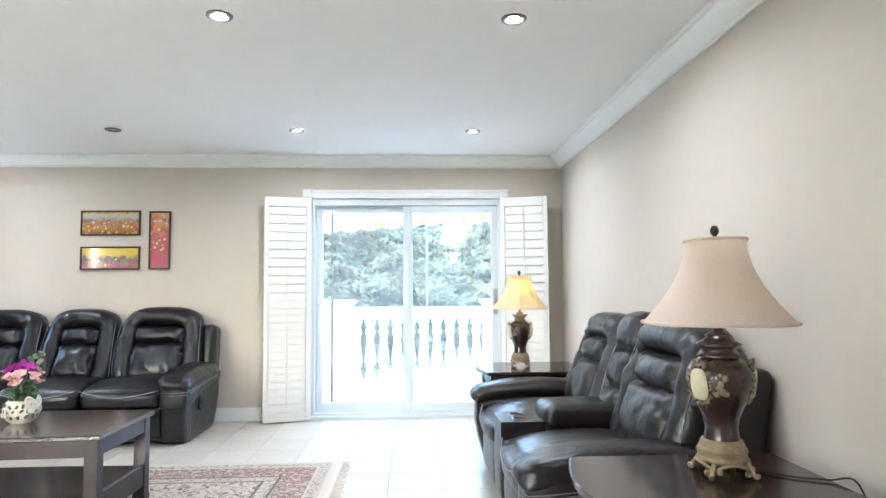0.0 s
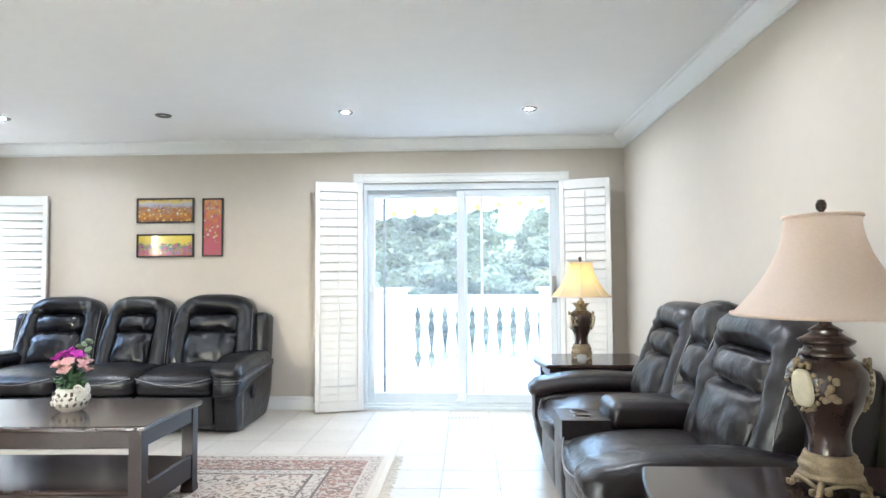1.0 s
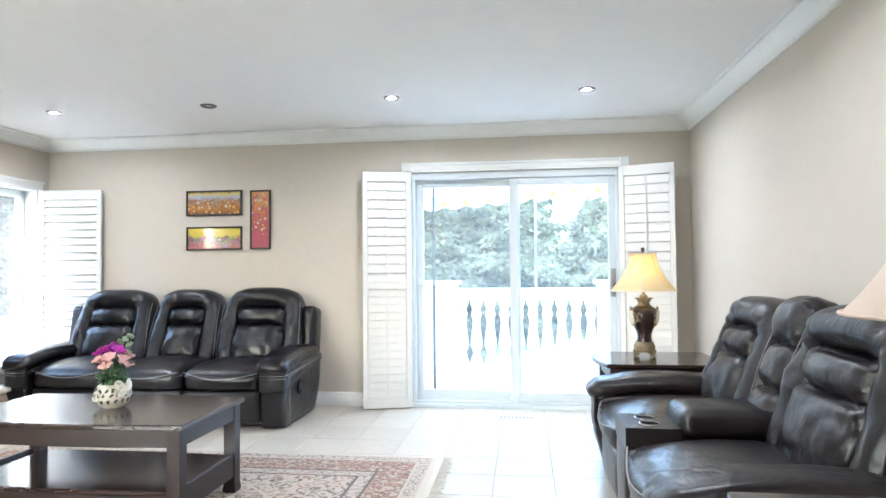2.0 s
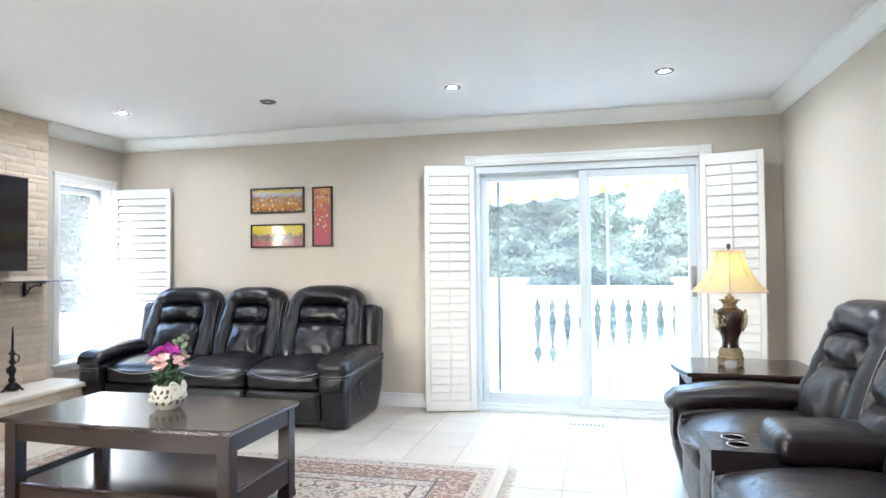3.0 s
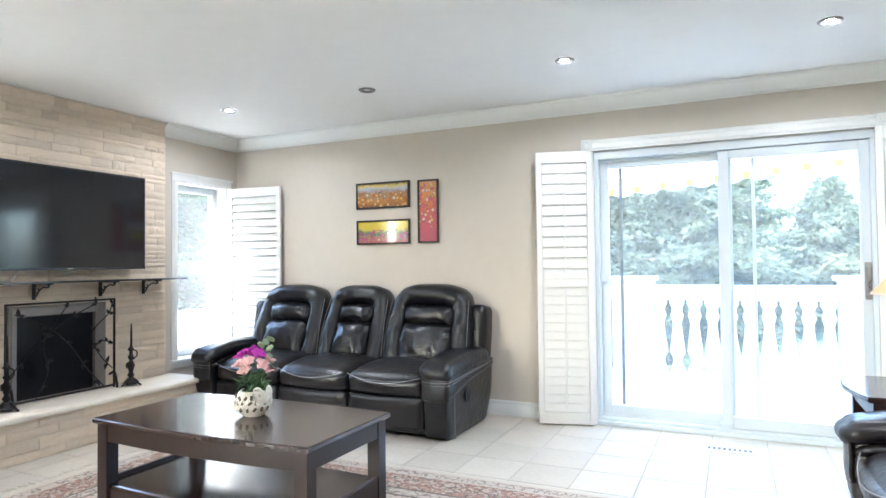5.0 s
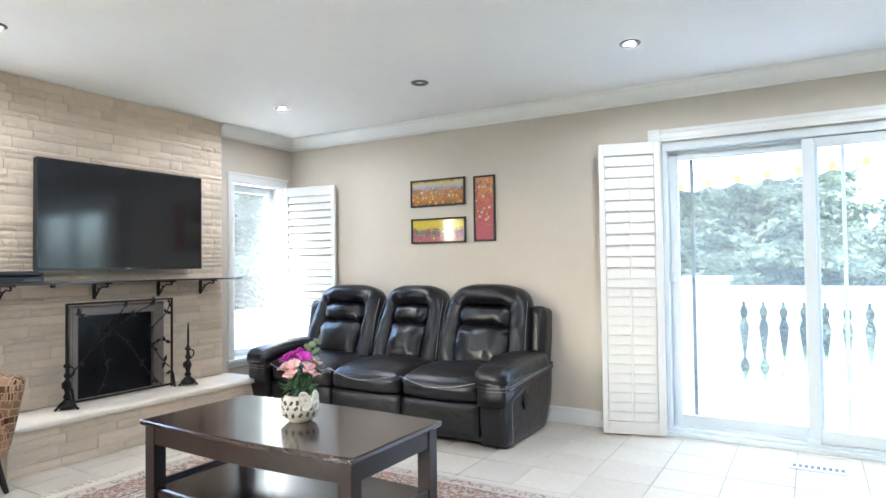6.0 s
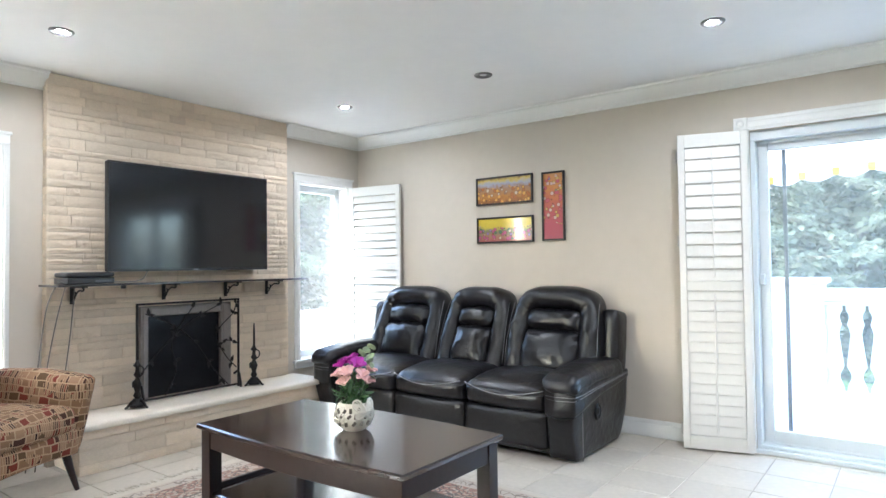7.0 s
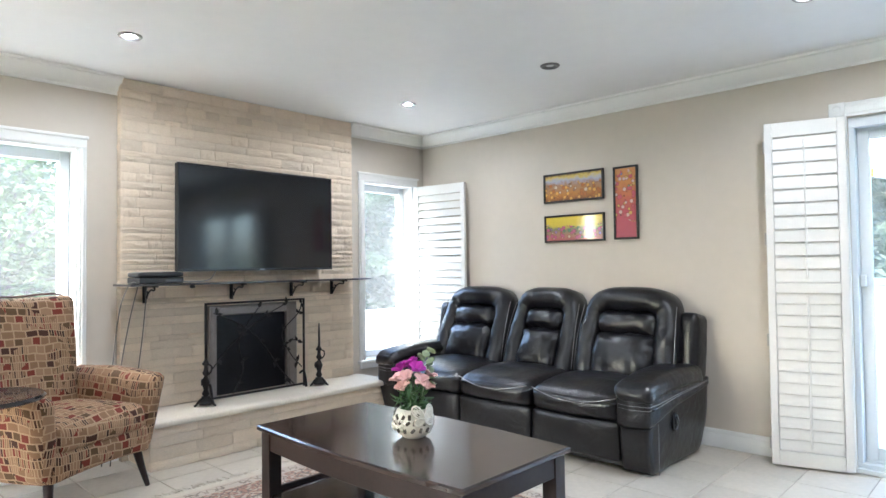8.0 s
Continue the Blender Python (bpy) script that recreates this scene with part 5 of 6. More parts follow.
# ---- table lamps ----
def table_lamp(x, y, z, lit, turn):
    l = thing("table_lamp", x, y, z, turn, "bronze and gold urn table lamp with a " + ("glowing gold shade" if lit else "beige shade, unlit"), "table lamp", "pair of table lamps")
    bm = bmesh.new()
    for k in range(4):
        a = k * math.pi / 2 + math.pi / 4
        c, s = math.cos(a), math.sin(a)
        # a short splayed scroll foot with a curled toe, and the swag between two feet
        tube(bm, smooth_path([(0.060 * c, 0.060 * s, 0.046), (0.078 * c, 0.078 * s, 0.040), (0.088 * c, 0.088 * s, 0.022), (0.096 * c, 0.096 * s, 0.009), (0.104 * c, 0.104 * s, 0.010), (0.104 * c, 0.104 * s, 0.018)], 5), 0.0085, 8, taper=0.75)
        for q in (-1, 1):
            a2 = a + q * 0.22
            pillow(bm, 0.018, 0.016, 0.018, 0.006, n=4, m=Matrix.Translation((0.084 * math.cos(a2), 0.084 * math.sin(a2), 0.022 + 0.004 * q)))
        swag = [(0.078 * math.cos(a + t * math.pi / 12), 0.078 * math.sin(a + t * math.pi / 12), 0.024 + 0.022 * math.sin(math.pi * t / 6)) for t in range(7)]
        tube(bm, smooth_path(swag, 3), 0.006, 6)
    lathe(bm, [(0.060, 0.040), (0.074, 0.046), (0.079, 0.052), (0.074, 0.058), (0.072, 0.064), (0.076, 0.076), (0.073, 0.086), (0.066, 0.090), (0.068, 0.096), (0.063, 0.101), (0.064, 0.106), (0.058, 0.112), (0.0, 0.112)], 32, ripple=0.015, count=16)
    part("foot", bm, M_GOLD, l, "gilded scrolled foot", smooth=True)
    bm = bmesh.new()
    lathe(bm, [(0.056, 0.100), (0.052, 0.125), (0.050, 0.150), (0.055, 0.180), (0.070, 0.215), (0.088, 0.250), (0.098, 0.280), (0.101, 0.305), (0.097, 0.330), (0.082, 0.352), (0.064, 0.362), (0.060, 0.368), (0.0, 0.368)], 36)
    u = part("urn", bm, M_BRONZE, l, "dark bronze glazed urn", smooth=True, sharp=50)
    bm = bmesh.new()
    slim = Matrix.Diagonal((0.72, 0.72, 1, 1)) if lit else Matrix.Identity(4)
    lathe(bm, [(0.062, 0.366), (0.068, 0.372), (0.060, 0.380), (0.052, 0.392), (0.066, 0.402), (0.070, 0.410), (0.050, 0.420), (0.036, 0.430), (0.042, 0.436), (0.026, 0.446), (0.016, 0.452), (0.014, 0.480), (0.0, 0.480)], 28, slim, ripple=0.02, count=10)
    part("collar", bm, M_GOLD if lit else M_BRONZE, l, smooth=True)
    # oval medallions and gilded sprays
    for a in (math.pi * 1.14, math.pi * 1.92):
        mm = pose(0, 0, 0, 0, 0, math.degrees(a)) @ Matrix.Translation((0.092, 0, 0.288)) @ pose(0, 0, 0, 0, 7, 0)
        part("medallion", one_pillow(0.02, 0.062, 0.098, 0.0099, (0.006, 0, 0), 10, mm, lambda p, q: (p[0], p[1] * math.sqrt(max(0.05, 1 - 0.75 * q[2] ** 2)), p[2])), M_CREAM, u, "cream relief medallion", smooth=True)
        bm = bmesh.new()
        rl = random.Random(3)
        for k in range(34):
            t = k / 34 * 2 * math.pi
            rx, rz = 0.034 + rl.uniform(-0.002, 0.016), 0.052 + rl.uniform(-0.002, 0.022)
            pillow(bm, 0.010, rl.uniform(0.008, 0.018), rl.uniform(0.007, 0.014), 0.0034, n=3, m=mm @ Matrix.Translation((-0.004, rx * math.cos(t), rz * math.sin(t))) @ pose(0, 0, 0, rl.uniform(0, 90)))
        for k in range(8):
            pillow(bm, 0.014, 0.020, 0.016, 0.005, n=3, m=mm @ Matrix.Translation((-0.006 - 0.003 * k, 0.05 + rl.uniform(-0.01, 0.03), rl.uniform(-0.035, 0.03))) @ pose(0, 0, 0, rl.uniform(0, 90)))
        part("gilt_spray", bm, M_GOLD, u, "gilded floral relief", smooth=True)
    if lit:
        bm = bmesh.new()
        for k in range(8):
            a = k * math.pi / 4
            pillow(bm, 0.038, 0.022, 0.008, 0.0035, n=4, m=pose(0, 0, 0.412, 0, 0, math.degrees(a)) @ Matrix.Translation((0.050, 0, 0.004)) @ pose(0, 0, 0, 0, -25, 0))
        part("leaf_collar", bm, M_GOLD, l, smooth=True)
    # bell shade with ribs
    def rad(t):
        return 0.232 + (0.094 - 0.232) * (1 - (1 - t) ** 1.75) - 0.004 * math.sin(math.pi * t)
    z0, z1 = 0.478, 0.742
    bm = bmesh.new()
    n = 48
    rings = []
    for k in range(15):
        t = k / 14
        sag = 0.012
        rings.append([bm.verts.new((rad(t) * (1 - sag * abs(math.sin(4 * 2 * math.pi * i / n))) * math.cos(2 * math.pi * i / n), rad(t) * (1 - sag * abs(math.sin(4 * 2 * math.pi * i / n))) * math.sin(2 * math.pi * i / n), z0 + (z1 - z0) * t)) for i in range(n)])
    for a, b in zip(rings, rings[1:]):
        for i in range(n):
            bm.faces.new((a[i], a[(i + 1) % n], b[(i + 1) % n], b[i]))
    sh = part("shade", bm, M_SHADE_LIT if lit else M_SHADE, l, "bell shade with bound edges", smooth=True)
    for t in (0.0, 1.0):
        pts = [(rad(t) * math.cos(2 * math.pi * i / 40), rad(t) * math.sin(2 * math.pi * i / 40), z0 + (z1 - z0) * t) for i in range(40)]
        part("edge_binding", tube(bmesh.new(), pts, 0.0055, 6, closed=True), M_SHADE, sh, smooth=True)
    if lit:
        for k in range(8):
            a = k * math.pi / 4
            pts = [((rad(t / 10) + 0.001) * math.cos(a), (rad(t / 10) + 0.001) * math.sin(a), z0 + (z1 - z0) * t / 10) for t in range(11)]
            part("rib", tube(bmesh.new(), pts, 0.003, 5), M_SHADE, sh, smooth=True)
    bm = bmesh.new()
    tube(bm, [(0.0, 0, 0.475), (0.0, 0, 0.56)], 0.010, 8)
    for k in range(3):
        a = k * 2.094
        tube(bm, [(0.0, 0, z1 - 0.006), (0.090 * math.cos(a), 0.090 * math.sin(a), z1 - 0.004)], 0.002, 5)
    for k in (-1, 1):
        tube(bm, smooth_path([(0.0, 0, 0.50), (k * 0.05, 0, 0.56), (k * 0.05, 0, 0.66), (0, 0, 0.742)], 5), 0.002, 5)
    part("harp", bm, M_NICKEL, l, smooth=True)
    bm = bmesh.new()
    lathe(bm, [(0.007, 0.742), (0.009, 0.750), (0.005, 0.755), (0.013, 0.764), (0.014, 0.776), (0.009, 0.788), (0.0, 0.790)], 14)
    part("finial", bm, M_BRONZE, l, smooth=True)
    bm = bmesh.new()
    lathe(bm, [(0.012, 0.56), (0.014, 0.58), (0.028, 0.615), (0.028, 0.635), (0.016, 0.656), (0.0, 0.66)], 16)
    part("bulb", bm, glow("lamp_bulb", (1.0, 0.74, 0.26), BULB) if lit else M_CERAMIC, l, smooth=True)
    return l


table_lamp(1.05, 2.03, 0.601, False, 0)
table_lamp(0.89, 4.83, 0.601, True, -10).scale = (0.9, 0.9, 0.92)
cord = thing("lamp_cord", 0, 0, 0, label="black lamp cord trailing over the end table", category="cable")
part("cord", tube(bmesh.new(), smooth_path([(1.13, 2.04, 0.61), (1.18, 2.02, 0.606), (1.26, 1.96, 0.605), (1.33, 1.93, 0.606), (1.40, 1.90, 0.60), (1.45, 1.9, 0.4), (1.46, 1.9, 0.1)], 6), 0.003, 6), M_RUBBER, cord, smooth=True)


# ---- armchair ----
ac = thing("armchair", -3.905, 2.705, 0, 25.5, "tan armchair in rust and brown block-print cloth on tapered black legs", "armchair")
# local x faces forward, y across
part("seat_cushion", one_pillow(0.58, 0.56, 0.15, 0.05, (0.02, 0, 0.03), 12, Matrix.Translation((0.06, 0, 0.395)), None, 0.004), M_CHAIR, ac, smooth=True)
part("seat_rail", one_pillow(0.60, 0.62, 0.16, 0.03, (0.015, 0, 0), 10, Matrix.Translation((0.04, 0, 0.27)), lambda p, u: (p[0], p[1], p[2] + 0.03 * min(0, u[2]) * -(1 - u[1] ** 2) * 0.6)), M_CHAIR, ac, smooth=True)
part("backrest", one_pillow(0.13, 0.62, 0.80, 0.05, (0.025, 0, 0.0), 14, Matrix.Translation((-0.245, 0, 0.665)) @ pose(0, 0, 0, 0, -8, 0), lambda p, u: (p[0] - 0.02 * (1 - u[1] ** 2), p[1] * (1 + 0.10 * u[2]) * 1.0, p[2]), 0.003), M_CHAIR, ac, smooth=True)
for k in (-1, 1):
    def arm_shape(p, u, k=k):
        q = Vector(p)
        q.z -= 0.025 * max(0, u[0]) * max(0, u[2])
        q.y += k * 0.03 * u[2]
        q.x += 0.03 * u[2] * max(0, u[0])
        return q
    part("arm", one_pillow(0.62, 0.105, 0.44, 0.042, (0.01, 0.012, 0.012), 12, Matrix.Translation((0.035, k * 0.325, 0.42)), arm_shape, 0.003), M_CHAIR, ac, smooth=True)
    pts = smooth_path([(0.36, k * 0.385, 0.59), (0.1, k * 0.398, 0.635), (-0.2, k * 0.398, 0.64)], 6)
    for xx, lean in ((0.27, 1), (-0.22, -1)):
        bm = bmesh.new()
        tube(bm, smooth_path([(xx, k * 0.27, 0.225), (xx + lean * 0.02, k * 0.285, 0.12), (xx + lean * 0.055, k * 0.30, 0.0)], 4), 0.026, 8, taper=0.48)
        part("leg", bm, M_WOOD, ac, "tapered black wooden leg", smooth=True)
pts = smooth_path([(-0.245, -0.30, 0.66), (-0.29, -0.315, 0.90), (-0.30, -0.29, 1.062), (-0.305, 0, 1.068), (-0.30, 0.29, 1.062), (-0.29, 0.315, 0.90), (-0.245, 0.30, 0.66)], 8)
part("piping", tube(bmesh.new(), pts, 0.006, 6), mat("dark_brown_piping", (0.09, 0.04, 0.025), 0.8), ac, smooth=True)

st = thing("side_table", -3.43, 2.285, 0, label="small round black side table beside the armchair", category="side table")
bm = bmesh.new()
lathe(bm, [(0.02, 0.635), (0.225, 0.638), (0.245, 0.645), (0.248, 0.655), (0.240, 0.664), (0.225, 0.660), (0.0, 0.659)], 48)
part("tabletop", bm, M_SHELF, st, "glossy black round top with a raised rim", smooth=True, sharp=50)
bm = bmesh.new()
lathe(bm, [(0.02, 0.02), (0.018, 0.3), (0.02, 0.637)], 16)
part("pedestal", bm, M_IRON, st, smooth=True)
bm = bmesh.new()
lathe(bm, [(0.14, 0.0), (0.14, 0.012), (0.03, 0.025), (0.0, 0.025)], 32)
part("base", bm, M_IRON, st, smooth=True, sharp=40)

# ---- rug ----
RX, RY = 1.50, 1.06
rug = thing("rug", -1.945, 3.425, 0.0, label="faded red and ivory oriental rug with cream fringe", category="rug")


def rug_pt(s, t):
    x, y = (2 * s - 1) * RX, (2 * t - 1) * RY
    return (x, y, 0.0085 + 0.001 * noise.noise(Vector((x * 3, y * 3, 0))))


bm = grid_sheet(60, 42, rug_pt)
r = bmesh.ops.extrude_face_region(bm, geom=list(bm.faces))
bmesh.ops.translate(bm, vec=(0, 0, -0.0075), verts=[g for g in r["geom"] if isinstance(g, bmesh.types.BMVert)])
bmesh.ops.recalc_face_normals(bm, faces=bm.faces)
part("carpet", bm, rug_mat(RX, RY), rug, "woven pile")
M_FRINGE = mat("cream_fringe", (0.58, 0.53, 0.45), 0.95, vary=0.15, scale=60)
rf = random.Random(8)
for sx in (-1, 1):
    part("woven_end", boxes((min(sx * RX, sx * (RX + 0.035)), max(sx * RX, sx * (RX + 0.035)), -RY, RY, 0.001, 0.006)), M_FRINGE, rug)
    bm = bmesh.new()
    for i in range(150):
        y = -RY + 2 * RY * (i + 0.5) / 150
        a, b = rf.uniform(-0.012, 0.012), rf.uniform(-0.02, 0.02)
        tube(bm, [(sx * (RX + 0.03), y, 0.004), (sx * (RX + 0.06), y + a, 0.006), (sx * (RX + rf.uniform(0.08, 0.105)), y + b, 0.0035)], 0.0032, 4, taper=0.6)
    tagged(part("fringe", bm, M_FRINGE, rug), kind="stuff")

# ---- vase of flowers ----
vz = 0.011 + 0.492
vase = thing("vase", -1.995, 3.515, vz, label="white openwork ceramic bowl vase with beads and a butterfly", category="vase")
bm = bmesh.new()
lathe(bm, [(0.045, 0.0), (0.050, 0.004), (0.072, 0.022), (0.086, 0.055), (0.084, 0.085), (0.070, 0.112), (0.062, 0.120), (0.058, 0.118), (0.066, 0.108), (0.078, 0.082), (0.078, 0.055), (0.062, 0.024), (0.0, 0.014)], 36)
part("bowl", bm, M_CERAMIC, vase, smooth=True)
rv = random.Random(4)
bm = bmesh.new()
for i in range(60):
    a, z = math.radians(-108 + rv.uniform(-38, 38)), rv.uniform(0.035, 0.115)
    rr = 0.060 + 0.028 * math.sin(math.pi * min(1, max(0, (z + 0.02) / 0.14)))
    bmesh.ops.create_icosphere(bm, subdivisions=1, radius=rv.uniform(0.004, 0.008), matrix=Matrix.Translation((rr * math.cos(a), rr * math.sin(a), z)))
part("bead_cluster", bm, M_CERAMIC, vase, "cluster of white ceramic beads", smooth=True)
# dark pads on the bowl paint the shade inside its openwork holes
for k in range(30):
    a, z = math.radians(-205 + k * 7.5 + rv.uniform(-3, 3)), (0.040, 0.068, 0.094)[k % 3] + rv.uniform(-0.004, 0.004)
    rr = 0.0835 - 0.9 * max(0, abs(z - 0.068) - 0.02) ** 1.4
    part("shade_pad", one_pillow(0.006, 0.013, 0.022, 0.0029, n=4, m=Matrix.Translation((rr * math.cos(a), rr * math.sin(a), z)) @ pose(0, 0, 0, rv.uniform(-50, 50), 0, math.degrees(a))), M_HOLE, vase, "dark pad standing for the shade in a pierced hole", smooth=True)


def on_bowl(arc, z):
    """A place on the bowl's outside, arc metres round from the butterfly's body."""
    a = math.radians(-14) + arc / 0.088
    rr = 0.090 - 0.9 * max(0, abs(z - 0.068) - 0.02) ** 1.4
    return (rr * math.cos(a), rr * math.sin(a), z)


for ang, ln, wd in ((48, 0.068, 0.024), (-48, 0.068, 0.024), (118, 0.046, 0.018), (-118, 0.046, 0.018)):
    c, sn = math.sin(math.radians(ang)), math.cos(math.radians(ang))
    bm = bmesh.new()
    for k in (1.0, 0.5, 0.0):
        pts = []
        for i in range(22):
            t = i / 21 if k == 0 else i / 22
            u = (1 - math.cos(2 * math.pi * t)) / 2 * ln if k else t * ln * 0.9
            v = k * wd * math.sin(2 * math.pi * t) * (0.45 + 0.55 * u / ln)
            pts.append(on_bowl(u * c - v * sn, 0.088 + u * sn + v * c))
        tube(bm, pts, 0.0042 if k == 1 else 0.0026, 6, closed=k > 0)
    part("butterfly_wing", bm, M_CERAMIC, vase, smooth=True)
part("butterfly_body", tube(bmesh.new(), [on_bowl(0, 0.066), on_bowl(0, 0.088), on_bowl(0, 0.112)], 0.005, 8), M_CERAMIC, vase, smooth=True)

bq = thing("bouquet", -1.995, 3.515, vz + 0.02, label="bouquet of magenta and pale pink flowers with green leaves", category="flowers")
bq.scale = (1.02, 1.02, 1.2)
for i in range(16):
    a, sp = rv.uniform(0, 6.28), rv.uniform(0.03, 0.085)
    h = rv.uniform(0.11, 0.17)
    pts = smooth_path([(0, 0, 0.0), (sp * 0.45 * math.cos(a), sp * 0.45 * math.sin(a), h * 0.6), (sp * math.cos(a), sp * math.sin(a), h)], 4)
    stem = part("stem", tube(bmesh.new(), pts, 0.002, 5), M_LEAF, bq, smooth=True)
    bm = bmesh.new()
    for k in range(5):
        bm = bmesh.new()
        t = pts[3 + k % 5]
        mm = Matrix.Translation(t) @ pose(0, 0, 0, rv.uniform(-40, 40), rv.uniform(-50, 50), rv.uniform(0, 360)) @ Matrix.Translation((0.024, 0, 0))
        pillow(bm, 0.05, 0.018, 0.003, 0.0014, n=4, m=mm, warp=lambda p, u: (p[0], p[1] * (1 - u[0] ** 2 * 0.85), p[2] + 0.006 * u[0] ** 2))
        part("leaf", bm, M_LEAF, stem, smooth=True)
blooms = [(-0.055, -0.02, 0.205, 0), (-0.01, 0.0, 0.222, 0), (0.035, -0.015, 0.212, 0), (-0.03, 0.04, 0.20, 0), (-0.035, -0.05, 0.175, 1), (0.02, -0.055, 0.185, 1), (0.062, -0.02, 0.175, 1), (0.045, 0.04, 0.19, 1), (-0.065, 0.02, 0.165, 1), (0.005, -0.06, 0.15, 1), (0.06, 0.015, 0.15, 1)]
for x, y, z, c in blooms:
    part("stem", tube(bmesh.new(), smooth_path([(0, 0, 0.0), (x * 0.4, y * 0.4, z * 0.6), (x, y, z)], 4), 0.002, 5), M_LEAF, bq, smooth=True)
    bm = bmesh.new()
    out = math.degrees(math.atan2(y, x))
    for k in range(6):
        mm = pose(x, y, z, 0, 28, out) @ pose(0, 0, 0, 0, 0, k * 60 + rv.uniform(-8, 8)) @ pose(0, 0, 0, 0, -38 + rv.uniform(-12, 12), 0) @ Matrix.Translation((0.019, 0, 0))
        pillow(bm, 0.042, 0.030, 0.004, 0.0018, n=5, m=mm, warp=lambda p, u: (p[0], p[1] * (1 - 0.6 * max(0, -u[0])) * math.sqrt(max(0.08, 1 - max(0, u[0]) ** 2 * 0.8)), p[2] - 0.006 * max(0, u[0]) ** 2 + 0.005 * u[1] ** 2), wrinkle=0.0015)
    part("blossom", bm, M_PINK if c else M_MAGENTA, bq, "pale pink blossom" if c else "magenta blossom", smooth=True)
for i in range(10):
    a = rv.uniform(0.2, 1.4)
    z = 0.19 + 0.012 * i
    mm = pose(0.035 + 0.02 * math.cos(a) + rv.uniform(-0.02, 0.03), 0.045 + rv.uniform(-0.02, 0.02), z - 0.02, rv.uniform(-50, 50), rv.uniform(-40, 40), rv.uniform(0, 360))
    part("round_leaf", one_pillow(0.038, 0.030, 0.003, 0.0014, n=5, m=mm, warp=lambda p, u: (p[0], p[1] * math.sqrt(max(0.05, 1 - 0.8 * u[0] ** 2)), p[2] + 0.004 * u[1] ** 2)), M_SAGE, bq, "sage green eucalyptus leaf", smooth=True)
part("stem", tube(bmesh.new(), smooth_path([(0, 0, 0), (0.03, 0.03, 0.15), (0.05, 0.045, 0.27)], 5), 0.002, 5), M_SAGE, bq, smooth=True)

# ---- the terrace ----
DZK = -0.05
structure("terrace", boxes((-9.0, 7.0, YF + T, 8.45, DZK - 0.4, DZK), (-9.0, XL - T, 0.0, YF + T, DZK - 0.4, DZK)), M_DECK, "pale concrete terrace outside the patio door")
structure("ground", boxes((-900, 900, -900, 900, -0.9, -0.62)), M_GRASS, "mown green lawn reaching the horizon")
bal = thing("balustrade", 0, 8.2, DZK, label="white masonry balustrade with turned balusters along the terrace", category="balustrade")
part("top_rail", boxes((-6.4, 6.4, -0.10, 0.10, 0.90, 1.01), (-6.4, 6.4, -0.07, 0.07, 0.86, 0.90), bevel=0.012), M_WHITE_OUT, bal)
part("bottom_rail", boxes((-6.4, 6.4, -0.08, 0.08, 0.0, 0.085), bevel=0.008), M_WHITE_OUT, bal)
for x in (-5.0, -2.95, -0.91, 1.19, 3.25, 5.3):
    part("post", boxes((x - 0.205, x + 0.205, -0.16, 0.16, 0.001, 1.055), (x - 0.24, x + 0.24, -0.19, 0.19, 1.055, 1.105), (x - 0.22, x + 0.22, -0.175, 0.175, 0.002, 0.12), bevel=0.01), M_WHITE_OUT, bal)
bm = bmesh.new()
lathe(bm, [(0.076, 0.085), (0.076, 0.115), (0.070, 0.145), (0.050, 0.195), (0.043, 0.222), (0.052, 0.265), (0.073, 0.305), (0.075, 0.325), (0.070, 0.375), (0.058, 0.47), (0.046, 0.57), (0.043, 0.605), (0.050, 0.645), (0.064, 0.685), (0.066, 0.695), (0.058, 0.715), (0.050, 0.755), (0.056, 0.785), (0.070, 0.808), (0.074, 0.815), (0.074, 0.862)], 16)
first = part("baluster", bm, M_WHITE_OUT, bal, smooth=True, sharp=45)
k = 0
for i in range(70):
    x = -6.0 + 0.1715 * i + 0.038
    if min(abs(x - p) for p in (-5.0, -2.95, -0.91, 1.19, 3.25, 5.3)) < 0.26:
        continue
    o = first if k == 0 else new("baluster", first.data)
    o.parent = bal
    o.location = (x, 0, 0)
    k += 1
tagged(structure("terrace_wall", boxes((-6.45, -6.2, 0.2, 8.0, DZK, 0.58), (-6.5, -6.15, 0.2, 8.0, 0.58, 0.64), bevel=0.01), M_WHITE_OUT, "low white masonry wall along the terrace"))

# awning over the door, its scalloped valance slightly out of level
awn = thing("awning", 0, 0, 0, label="white awning with a scalloped yellow-marked valance over the terrace", category="awning")


def awn_z(x):
    return 2.085 + 0.075 * x


part("canopy", grid_sheet(24, 8, lambda s, t: (-3.2 + 6.2 * s, 6.16 + 1.9 * t, 2.80 + (awn_z(-3.2 + 6.2 * s) + 0.085 - 2.80) * t - 0.03 * math.sin(math.pi * t))), M_AWN, awn)
for x in (-3.1, 2.9):
    part("fold_arm", tube(bmesh.new(), [(x, YF + T - 0.005, 2.62), (x, 7.1, 2.42), (x, 8.06, awn_z(x) + 0.075)], 0.022, 8), M_WHITE_OUT, awn, smooth=True)
part("wall_box", boxes((-3.2, 3.0, YF + T - 0.002, YF + T + 0.12, 2.70, 2.84), bevel=0.01), M_WHITE_OUT, awn)
part("front_bar", tube(bmesh.new(), [(-3.2, 8.06, awn_z(-3.2) + 0.075), (3.0, 8.06, awn_z(3.0) + 0.075)], 0.028, 10), M_WHITE_OUT, awn, smooth=True)
PITCH = 0.262
